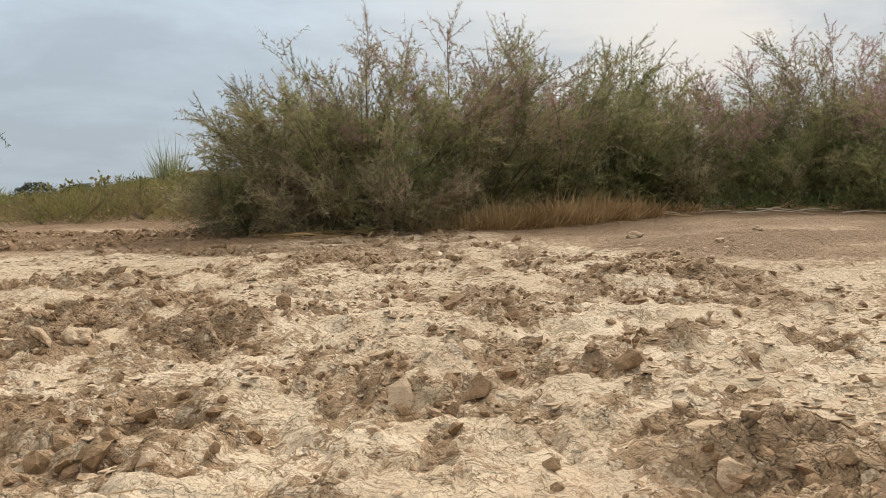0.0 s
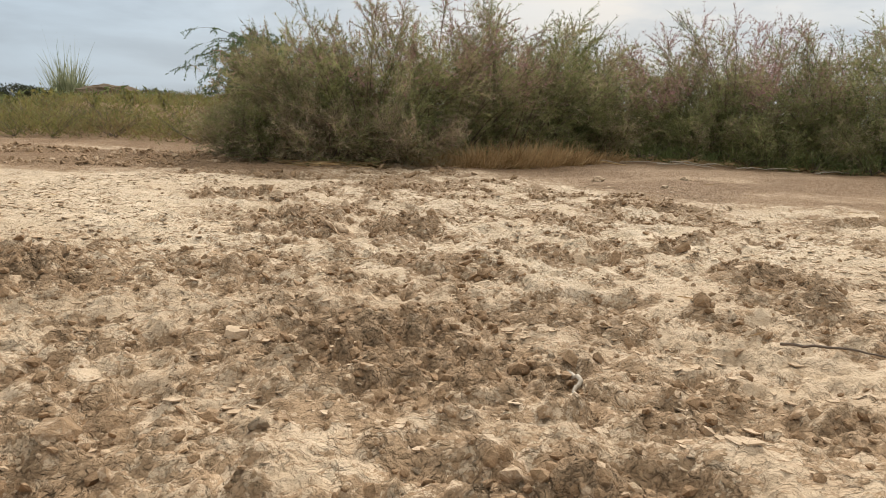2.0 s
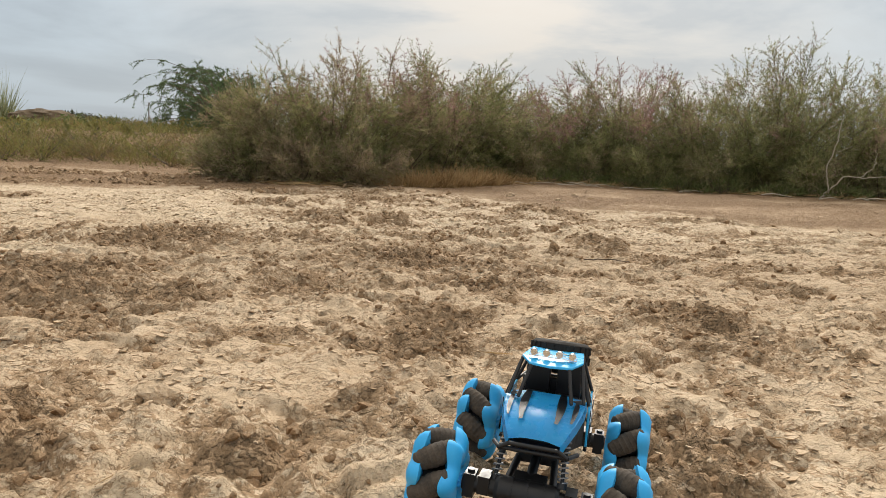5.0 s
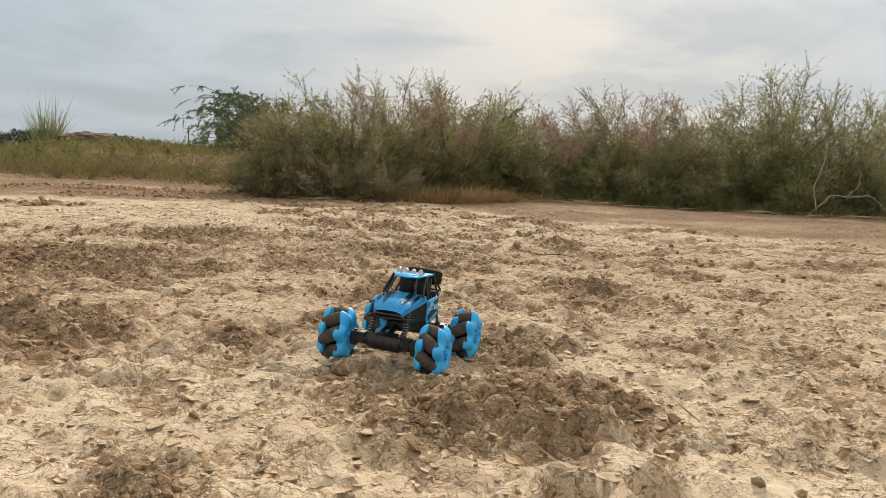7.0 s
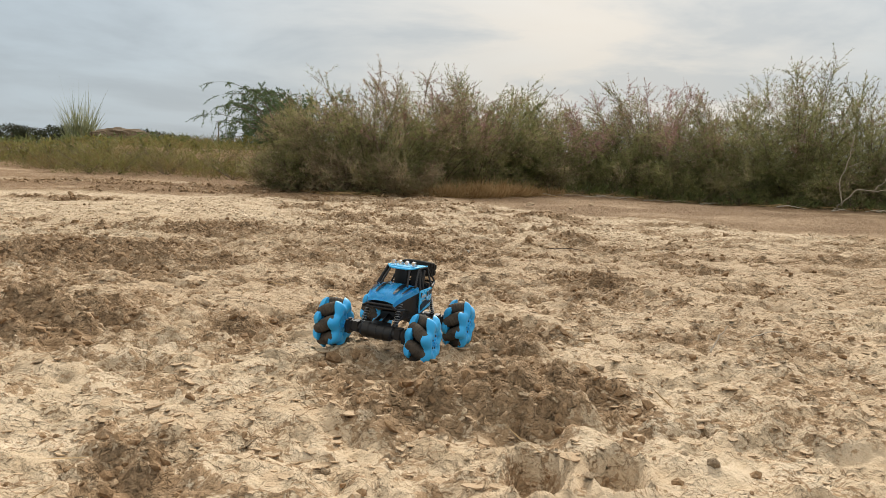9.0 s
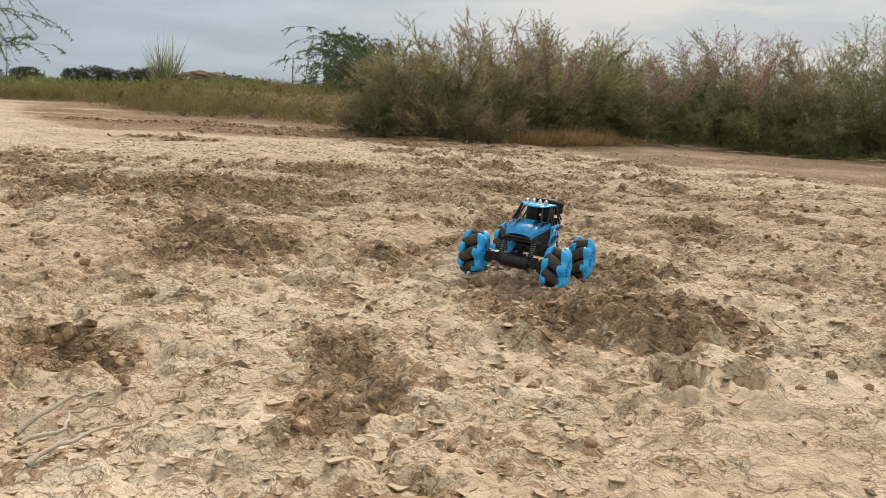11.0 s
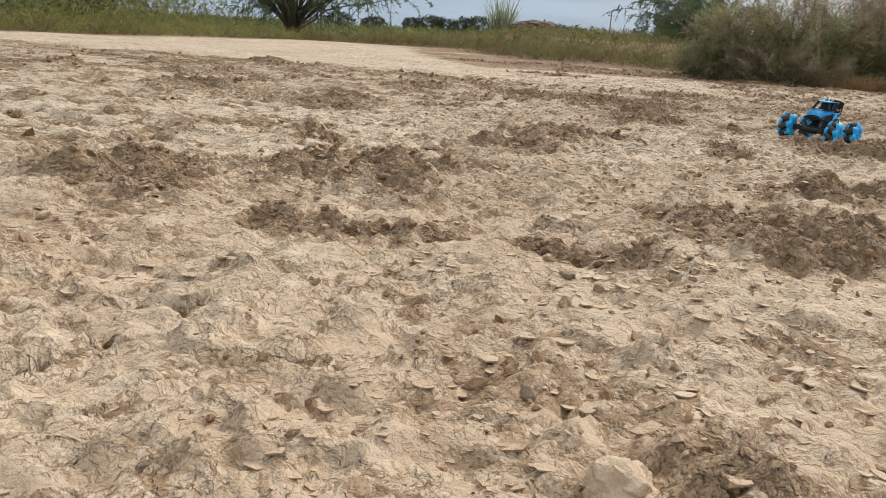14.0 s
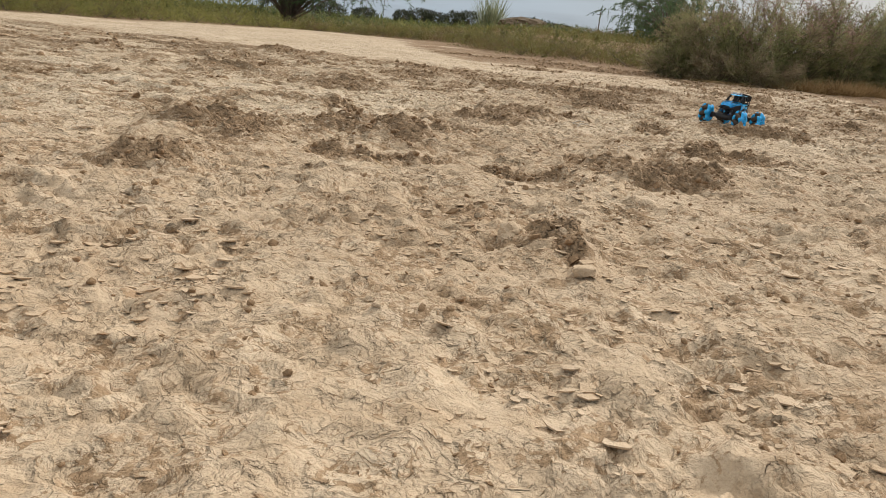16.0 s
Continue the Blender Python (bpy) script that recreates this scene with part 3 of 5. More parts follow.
rng = np.random.default_rng(11)
lumps = [lump_template(rng, 1, 0.24) for _ in range(14)]
pebbles = [lump_template(rng, 1, 0.16) for _ in range(8)]
flakes = [flake_template(rng) for _ in range(14)]


def random_places(rng, count, keep, box=(-3.6, 2.2, -6.2, 3.6)):
    x, y = rng.uniform(box[0], box[1], count), rng.uniform(box[2], box[3], count)
    b = ground_broken(x, y)
    ok = keep(b, rng.uniform(size=count))
    return x[ok], y[ok]


cx_, cy_ = random_places(rng, 130000, lambda b, u: u < np.clip(b - 0.35, 0, 1) * 0.7 + 0.004, (-2.9, 0.9, -5.9, 3.0))
cs_ = 0.0060 * np.exp(rng.normal(size=len(cx_)) * 0.6)
v_, _, t_ = scattered(rng, lumps, cx_, cy_, np.clip(cs_, 0.0034, 0.012), 0.15, 0.3)
tagged(placed("clay_crumbs", mesh_of("clay_crumbs", v_, None, t_, False), CLOD), "brown crumbly clay lumps scattered over the churned ground", "soil", kind="stuff")
cx_, cy_ = random_places(rng, 7500, lambda b, u: u < 0.3 + 0.6 * b, (-2.7, 0.6, -5.9, 2.2))
cs_ = 0.0036 * np.exp(rng.normal(size=len(cx_)) * 0.5)
v_, _, t_ = scattered(rng, pebbles, cx_, cy_, cs_, 0.3, 0.3)
tagged(placed("soil_grit", mesh_of("soil_grit", v_, None, t_, False), CLOD), "fine brown soil grit lying on the crust", "soil", kind="stuff")
cx_, cy_ = random_places(rng, 94000, lambda b, u: u < np.clip(0.95 - b, 0.25, 1) * 0.75, (-3.2, 1.3, -5.9, 3.4))
thin_ = fbm(cx_, cy_, 2.6, 4, 119, 0.65) > -0.03
cx_, cy_ = cx_[thin_], cy_[thin_]
cs_ = 0.0070 * np.exp(rng.normal(size=len(cx_)) * 0.45)
v_, _, t_ = scattered(rng, flakes, cx_, cy_, np.clip(cs_, 0.0035, 0.016), 0.02, 0.13, 0.5, 0.09)
tagged(placed("crust_flakes", mesh_of("crust_flakes", v_, None, t_, False), FLAKE), "thin curled flakes of pale dried mud crust", "soil", kind="stuff")


cx_, cy_ = random_places(rng, 60000, lambda b, u: u < np.clip(b - 0.42, 0, 1) * 0.42, (-5.0, 3.0, -0.7, 6.0))
torn_ = churned(cx_, cy_)[0] > 0.52
cx_, cy_ = cx_[torn_], cy_[torn_]
cs_ = (0.0085 + 0.002 * np.clip(cy_ + 1, 0, 5)) * np.exp(rng.normal(size=len(cx_)) * 0.4)
v_, _, t_ = scattered(rng, lumps, cx_, cy_, np.clip(cs_, 0.005, 0.026), 0.05, 0.3)
tagged(placed("far_clods", mesh_of("far_clods", v_, None, t_, False), CLOD), "brown clods lying over the farther churned ground", "soil", kind="stuff")


cx_, cy_ = random_places(rng, 42000, lambda b, u: u < np.clip(b - 0.40, 0, 1) * 0.5, (-8.0, -2.2, -3.9, 3.2))
torn_ = churned(cx_, cy_)[0] > 0.45
cx_, cy_ = cx_[torn_], cy_[torn_]
cs_ = 0.012 * np.exp(rng.normal(size=len(cx_)) * 0.45)
v_, _, t_ = scattered(rng, lumps, cx_, cy_, np.clip(cs_, 0.006, 0.034), 0.08, 0.3)
tagged(placed("side_clods", mesh_of("side_clods", v_, None, t_, False), CLOD), "brown clods strewn over the torn side of the flat", "soil", kind="stuff")


# the nearest loose pieces, one by one
def loose(templates, name, mat, count, low, high, flat, box, seed):
    g = np.random.default_rng(seed)
    data = []
    for tv, tf in templates:
        me = mesh_of(name, tv * np.array([1, 1, flat]), None, tf, False)
        me.materials.append(mat)
        data.append(me)
    x, y = g.uniform(box[0], box[1], count), g.uniform(box[2], box[3], count)
    z, size = ground_z(x, y), np.clip(low * np.exp(np.abs(g.normal(size=count)) * 0.55), low, high)
    for i in range(count):
        ob = new(name, data[i % len(data)])
        ob.parent = ground
        ob.matrix_local = Matrix.Translation((x[i], y[i], z[i] + size[i] * 0.12)) @ Euler((g.normal() * 0.2, g.normal() * 0.2, g.uniform(0, 6.28))).to_matrix().to_4x4() @ Matrix.Diagonal((size[i], size[i] * g.uniform(0.7, 1.1), size[i], 1))


loose(flakes, "mud_flake", LOOSE_FLAKE, 280, 0.006, 0.013, 0.5, (-2.2, 0.1, -5.7, 0.6), 401)
loose(lumps, "mud_clod", LOOSE_CLOD, 70, 0.007, 0.015, 0.9, (-2.4, 0.2, -5.5, 1.2), 402)


# ---- shrubs and grasses ----
def part(name, pieces, mat, parent, label=""):
    v, q, t = joined(pieces)
    return placed(name, mesh_of(name, v, q, t), mat, parent, label)


def tamarisk(x, y, radius, height, seed, label, pink=0.2, dry=0.25, stems=44, left_lean=0.0):
    """A feathery shrub: many rods from one root, side twigs, and sprays of scale leaves."""
    g = np.random.default_rng(seed)
    top = tagged(new("tamarisk_shrub"), label, "shrub", "tamarisk thicket")
    top.location = (x, y, float(ground_z(x, y)[0]) - 0.03)
    k = stems
    lean_az = g.uniform(0, 2 * math.pi, k)
    out = np.sqrt(g.uniform(0.02, 1, k))
    base = np.stack([0.30 * radius * out * np.cos(lean_az), 0.30 * radius * out * np.sin(lean_az), np.zeros(k)], -1)
    tall = height * (1.06 - 0.46 * out ** 2) * g.uniform(0.72, 1.06, k)
    reach = radius * (0.15 + 0.95 * out) * g.uniform(0.75, 1.15, k)
    s = np.linspace(0, 1, 9)
    way = np.stack([np.cos(lean_az), np.sin(lean_az)], -1)
    rods = np.zeros((k, 9, 3))
    wob = g.normal(size=(k, 2)) * 0.06
    for i, u in enumerate(s):
        rods[:, i, :2] = base[:, :2] + way * (reach * (0.55 * u + 0.45 * u * u))[:, None] + wob * math.sin(3 * u) + np.array([left_lean * u * u, 0])
        rods[:, i, 2] = tall * (u * (1.25 - 0.25 * u))
    rad = (0.003 + 0.0035 * g.uniform(size=(k, 1))) * (1.05 - s[None] * 0.85)
    for i in range(k):
        part("stem", [tubes(rods[i : i + 1], rad[i : i + 1])], BARK, top)
    # side twigs
    m = 40
    pos = g.uniform(0.01, 1.0, (k, m)) ** 0.95
    idx = pos * 8
    lo = np.minimum(idx.astype(int), 7)
    fr = (idx - lo)[..., None]
    ii = np.arange(k)[:, None]
    root = rods[ii, lo] * (1 - fr) + rods[ii, lo + 1] * fr
    along = unit(rods[ii, lo + 1] - rods[ii, lo])
    twig_way = unit(along * 0.9 + g.normal(size=(k, m, 3)) * 0.55 + np.array([0, 0, 0.12]))
    twig_len = (0.10 + 0.34 * (1 - 0.7 * pos)) * g.uniform(0.6, 1.3, (k, m)) * (0.6 + 0.4 * height / 1.3)
    root, twig_way, twig_len, pos = root.reshape(-1, 3), twig_way.reshape(-1, 3), twig_len.ravel(), pos.ravel()
    u3 = np.linspace(0, 1, 3)[None, :, None]
    sag = np.array([0, 0, -1.0]) * (0.55 * twig_len * (1 - pos))[:, None]
    twigs = root[:, None] + twig_way[:, None] * twig_len[:, None, None] * u3 + sag[:, None] * u3 ** 2
    part("brushwood", [tubes(twigs[::4], np.broadcast_to(np.array([0.0018, 0.0014, 0.0006]), (len(twigs[::4]), 3)), 3)], BARK, top)["kind"] = "stuff"
    # sprays along each twig, and a plume at the head of every rod
    per = 40 if stems > 30 else 24
    f = g.uniform(0.05, 1.0, (len(twigs), per))
    seg = np.minimum((f * 2).astype(int), 1)
    ff = (f * 2 - seg)[..., None]
    jj = np.arange(len(twigs))[:, None]
    b = twigs[jj, seg] * (1 - ff) + twigs[jj, seg + 1] * ff
    w = unit(twig_way[:, None] * 0.8 + g.normal(size=b.shape) * 0.8)
    high = np.repeat(pos, per)
    b, w = b.reshape(-1, 3), w.reshape(-1, 3)
    keep = g.uniform(size=len(b)) < 1.0 - 0.12 * high ** 3
    b, w, high = b[keep], w[keep], high[keep]
    ln = g.uniform(0.020, 0.056, len(b)) * (1.1 - 0.3 * high)
    wd = g.uniform(0.0060, 0.0105, len(b)) * (1.1 - 0.25 * high)
    drop = 0.30 * (1 - high)
    off = np.zeros_like(w)
    off[:, 2] = -drop
    w = unit(w + off)
    patch = fbm(b[:, 0] + x * 3, b[:, 2] * 1.2 + b[:, 1], 1.7, 2, seed)
    roll = g.uniform(size=len(b))
    pinkish = (high > 0.52) & (roll < np.clip(pink * (0.4 + 5 * np.maximum(patch, -0.03)) * (high - 0.3) * 3.0, 0, 0.9))
    dryish = ~pinkish & (roll > 1 - np.clip((0.85 * dry + 0.04 * high) * (1 + 4.5 * fbm(b[:, 0] + 9, b[:, 2] + b[:, 1] + x, 2.2, 2, seed + 5)), 0.02, 0.8))
    for nm, pick, mat, lb in (("foliage", ~pinkish & ~dryish, TAMARISK, ""), ("blossom", pinkish, BLOSSOM, "dusky pink flower sprays at the branch tips"), ("dry_sprays", dryish, TAMARISK_DRY, "dry brown sprays")):
        if pick.sum() > 4:
            part(nm, [blades(g, b[pick], w[pick], ln[pick], wd[pick] * 1.1, 0.18, 0.0, True)], mat, top, lb)["kind"] = "stuff"
    return top


SHRUBS = [
    (-0.98, 5.50, 0.52, 1.02, 0.05, 0.26), (-0.48, 5.20, 0.78, 1.18, 0.07, 0.30), (0.10, 5.55, 0.80, 1.36, 0.75, 0.30), (0.78, 5.95, 0.75, 1.38, 0.22, 0.22),
    (1.45, 6.60, 0.75, 1.34, 0.10, 0.15), (2.15, 7.15, 0.75, 1.18, 0.25, 0.12), (2.85, 7.15, 0.80, 1.30, 0.90, 0.14), (3.55, 6.90, 0.85, 1.60, 0.55, 0.12),
    (4.25, 6.05, 0.85, 1.38, 0.14, 0.10), (4.90, 5.50, 0.85, 1.72, 0.12, 0.10), (5.60, 5.25, 0.85, 1.48, 0.12, 0.15), (6.40, 5.20, 0.90, 1.42, 0.2, 0.2),
]
LOOKS = ["grey-green feathery tamarisk shrub with dry brown sprays", "dense grey-green tamarisk shrub at the edge of the mud", "tall feathery tamarisk shrub with pink blossom tips"]
for i, (sx, sy, sr, sh, pk, dr) in enumerate(SHRUBS):
    tamarisk(sx, sy, sr, sh, 100 + i, LOOKS[2 if pk > 0.25 else 0 if dr > 0.17 else 1], pk, dr, left_lean=-0.06 if i < 2 else 0.0)
for i, (sx, sy, sr, sh) in enumerate([(0.3, 7.2, 0.9, 1.35), (1.5, 7.6, 0.9, 1.25), (2.6, 8.0, 0.9, 1.3), (3.9, 7.7, 1.0, 1.45), (4.9, 6.9, 1.0, 1.5), (6.0, 6.8, 1.0, 1.5), (3.3, 6.9, 0.7, 0.9), (3.95, 6.4, 0.6, 0.85), (4.7, 5.9, 0.7, 0.9)]):
    tamarisk(sx, sy, sr, sh, 150 + i, "dark tamarisk shrub in the thicket's second row", 0.12, 0.10, 24)


# low sprawling growth along the thicket's foot
for i, (sx, sy, sr, sh, dr) in enumerate([(-1.45, 5.45, 0.36, 0.42, 0.5), (-1.18, 5.05, 0.36, 0.55, 0.55), (-0.75, 4.82, 0.34, 0.50, 0.5), (-0.25, 4.72, 0.34, 0.46, 0.6), 
                                              (2.0, 6.45, 0.4, 0.6, 0.3), (2.8, 6.45, 0.4, 0.62, 0.35), (3.5, 6.0, 0.4, 0.6, 0.25), (4.1, 5.30, 0.4, 0.62, 0.3), (4.8, 4.85, 0.4, 0.6, 0.25), (5.6, 4.6, 0.4, 0.6, 0.3)]):
    tamarisk(sx, sy, sr, sh, 180 + i, "low sprawling tamarisk growth at the thicket's foot", 0.03, dr, 18)


def tuft(g, x, y, count, reach, tall, width, spread_r, lean=0.5):
    a = g.uniform(0, 2 * math.pi, count)
    r = spread_r * np.sqrt(g.uniform(size=count))
    bx, by = x + r * np.cos(a), y + r * np.sin(a)
    base = np.stack([bx, by, ground_z(bx, by) - 0.01], -1)
    way = np.stack([np.cos(a) * lean * g.uniform(0, 1, count), np.sin(a) * lean * g.uniform(0, 1, count), np.ones(count)], -1)
    way[:, :2] += g.normal(size=(count, 2)) * lean * 0.4
    return blades(g, base, way, tall * g.uniform(0.45, 1.0, count), width, 0.16, reach)


# dry straw at the foot of the shrubs
g = np.random.default_rng(31)
for i, (tx, ty, n_, tall) in enumerate([(0.25, 4.95, 260, 0.26), (0.55, 5.1, 300, 0.28), (0.85, 5.25, 340, 0.30), (1.1, 5.45, 320, 0.28), (1.35, 5.75, 200, 0.22), (0.0, 4.85, 140, 0.2), (1.75, 6.1, 150, 0.2)]):
    v, q, t = tuft(g, tx, ty - 0.16, int(n_ * 1.8), 0.3, tall * 1.1, 0.0055, 0.24, 0.8)
    tagged(placed("dry_grass_tuft", mesh_of("dry_grass_tuft", v, q, t), STRAW), "dry straw-yellow grass tuft at the shrubs' foot", "grass", "dry grass tufts")

# low scrub over the bank
def low_shrub(g, x, y, radius, height, mat, name, label, count=900, leaf=0.05):
    a, c = g.uniform(0, 2 * math.pi, count), g.uniform(0, 1, count)
    rr = radius * np.sqrt(g.uniform(0, 1, count))
    hz = height * np.sqrt(np.clip(1 - (rr / radius) ** 2, 0.02, 1)) * (0.03 + 0.97 * c ** 0.8)
    base = np.stack([x + rr * np.cos(a), y + rr * np.sin(a), ground_z(x + rr * np.cos(a), y + rr * np.sin(a)) + hz * 0.85], -1)
    way = np.stack([np.cos(a) * rr / radius, np.sin(a) * rr / radius, 0.5 + c], -1) + g.normal(size=(count, 3)) * 0.6
    pieces = [blades(g, base, way, leaf * g.uniform(0.5, 1.6, count), leaf * 0.36 * g.uniform(0.5, 1.4, count), 0.2, 0.0, True)]
    k = 8
    sa = g.uniform(0, 2 * math.pi, k)
    u = np.linspace(0, 1, 4)
    ends = np.stack([np.cos(sa) * radius * 0.7, np.sin(sa) * radius * 0.7, height * g.uniform(0.5, 0.95, k)], -1)
    lines = np.array([x, y, float(ground_z(x, y)[0])]) + ends[:, None] * u[None, :, None]
    top = tagged(new(name), label, "shrub", "low scrub on the bank")
    part("leaves", pieces, mat, top)["kind"] = "stuff"
    for i in range(k):
        part("stem", [tubes(lines[i : i + 1], np.full((1, 4), 0.004) * (1.2 - u), 4)], BARK, top)
    return top


for i in range(46):
    ex = -9.2 + 7.6 * (i % 23) / 22.0 + g.normal() * 0.12
    ey = float(np.interp(ex, [p[0] for p in BANK_EDGE], [p[1] for p in BANK_EDGE])) + 0.3 + 0.9 * (i // 23) + g.uniform(-0.3, 0.4)
    rust = g.uniform() < 0.35
    low_shrub(g, ex, ey, g.uniform(0.3, 0.75), g.uniform(0.2, 0.45), SCRUB_RUST if rust else SCRUB, "low_shrub", "rusty ochre low saltbush on the bank" if rust else "yellow-green low saltbush on the bank", 700, 0.038)


for i in range(44):
    ex, ey = -8.6 + 8.4 * ((i * 0.618) % 1.0), 9.8 + 15.0 * ((i * 0.381 + 0.2) % 1.0)
    if float(beyond(BANK_EDGE, ex, ey)) < 1.2:
        continue
    rust = g.uniform() < 0.3
    low_shrub(g, ex, ey, g.uniform(0.5, 0.95), g.uniform(0.28, 0.5), SCRUB_RUST if rust else SCRUB, "low_shrub", "rusty ochre low saltbush on the bank" if rust else "yellow-green low saltbush on the bank", 480, 0.06)


for i in range(30):
    ex = -13.4 + 3.7 * (i % 15) / 14.0 + g.normal() * 0.1
    ey = float(np.interp(ex, [p[0] for p in BANK_EDGE], [p[1] for p in BANK_EDGE])) + 0.35 + 1.0 * (i // 15) + g.uniform(-0.2, 0.4)
    rust = g.uniform() < 0.4
    low_shrub(g, ex, ey, g.uniform(0.35, 0.7), g.uniform(0.22, 0.5), SCRUB_RUST if rust else VERGE, "low_shrub", "rusty ochre low saltbush along the mud's edge" if rust else "yellow-green low saltbush along the mud's edge", 560, 0.045)


def weed(g, x, y, tall):
    """A thin weed stalk that forks, with a few small leaves."""
    top = tagged(new("weed"), "thin dark weed stalk standing on the bank", "weed", "weeds on the bank")
    z0 = float(ground_z(x, y)[0])
    for _ in range(4):
        u = np.linspace(0, 1, 6)
        a, r = g.uniform(0, 6.28), tall * g.uniform(0.1, 0.4)
        line = np.stack([x + np.cos(a) * r * u ** 1.5, y + np.sin(a) * r * u ** 1.5, z0 + tall * g.uniform(0.6, 1.0) * u], -1) + g.normal(size=(6, 3)) * 0.012
        part("stalk", [tubes(line[None], (0.008 * (1.15 - u))[None], 4)], BARK, top)
        b = line[g.integers(2, 6, 16)]
        part("leaves", [blades(g, b, g.normal(size=b.shape), 0.06, 0.03, 0.1)], SCRUB, top)["kind"] = "stuff"


for wx_, wy_, wt_ in ((-6.2, 11.6, 0.75), (-5.6, 11.0, 0.85), (-5.1, 10.4, 0.95), (-4.9, 11.2, 0.8), (-4.4, 10.2, 0.7), (-3.9, 10.0, 0.65), (-3.6, 10.8, 0.75), (-7.0, 13.2, 0.9), (-3.1, 10.6, 0.5), (-2.4, 12.0, 0.6)):
    weed(g, wx_, wy_, wt_ * 0.5)


def cover(name, label, mat, count, xr, yr, ok, tall, width, seed, lean=0.7, rise=None):
    g = np.random.default_rng(seed)
    x, y = g.uniform(*xr, count), g.uniform(*yr, count)
    pick = ok(x, y) & (fbm(x, y, 0.7, 3, seed) > -0.16)
    x, y = x[pick], y[pick]
    n_ = len(x)
    base = np.stack([x, y, ground_z(x, y) + g.uniform(0, 1, n_) * (rise or tall * 0.5) * (1 + 1.4 * fbm(x, y, 0.9, 2, seed + 3))], -1)
    way = np.column_stack([g.normal(size=(n_, 2)) * lean, np.ones(n_)])
    v, q, t = blades(g, base, way, tall * g.uniform(0.3, 1.0, n_), width * g.uniform(0.5, 1.5, n_), 0.2, 0.0, True)
    return tagged(placed(name, mesh_of(name, v, q, t), mat), label, "vegetation", kind="stuff")


on_bank = lambda x, y: (beyond(BANK_EDGE, x, y) > 0.3) & (y < 34) & (np.hypot(x + 7.9, y - 25.3) > 1.5)
cover("bank_scrub", "yellow-green and rusty scrub covering the bank", SCRUB, 30000, (-11, 1.5), (8, 30), on_bank, 0.22, 0.024, 51, 1.3)
cover("bank_scrub_rust", "rusty dry scrub among the green on the bank", SCRUB_RUST, 12000, (-11, 1.5), (8, 30), on_bank, 0.2, 0.024, 52, 1.3)
cover("field_greens", "low green growth on the flat field beyond", GREEN, 34000, (-40, -3), (12, 70), lambda x, y: (beyond(BANK_EDGE, x, y) > 1.0) & (y > 12), 0.2, 0.06, 53, 1.6, 0.25)
cover("left_verge", "ochre and green weeds along the mud's far edge", VERGE, 26000, (-16, -8.0), (0.5, 15), lambda x, y: beyond(BANK_EDGE, x, y) > 0.2, 0.16, 0.028, 54, 1.6, 0.26)
cover("left_greens", "tall yellow-green weeds behind the verge", VERGE, 24000, (-22, -11), (0, 12), lambda x, y: (beyond(BANK_EDGE, x, y) > 2.0) & (x < -11.5) & (y < 12), 0.26, 0.05, 55, 1.6, 0.8)

cover("bank_fringe", "rusty and olive growth crowding the bank's foot", SCRUB_RUST, 26000, (-9, -1.1), (5, 16), lambda x, y: (beyond(BANK_EDGE, x, y) > -0.1) & (beyond(BANK_EDGE, x, y) < 1.3), 0.16, 0.022, 56, 1.2, 0.10)
cover("bank_fringe_green", "olive leaves crowding the bank's foot", SCRUB, 26000, (-9, -1.1), (5, 16), lambda x, y: (beyond(BANK_EDGE, x, y) > 0.0) & (beyond(BANK_EDGE, x, y) < 1.6), 0.18, 0.022, 57, 1.2, 0.16)

# bare heap of earth on the bank
bm = bmesh.new()
bmesh.ops.create_icosphere(bm, subdivisions=4, radius=1.0)
for vtx in bm.verts:
    p = vtx.co.copy()
    h = 0.28 * noise.noise(p * 1.4) + 0.16 * noise.noise(p * 4.1) + 0.08 * noise.noise(p * 9.0)
    vtx.co = Vector((p.x * 1.05, p.y * 0.9, p.z * 0.36)) * (1 + h)
mound_me = bpy.data.meshes.new("earth_mound")
bm.to_mesh(mound_me)
bm.free()
mound = tagged(placed("earth_mound", mound_me, HEAP), "bare brown heap of earth among the scrub on the bank", "mound")
mound.location = (-7.6, 25.3, float(ground_z(-7.6, 25.3)[0]) + 0.10)

# tall tussock on the bank
g = np.random.default_rng(77)
v, q, t = tuft(g, -9.7, 27.6, 300, 0.06, 2.3, 0.03, 0.32, 0.24)
tagged(placed("tall_grass_clump", mesh_of("tall_grass_clump", v, q, t), REED), "tall pale green tussock grass on the bank", "grass")


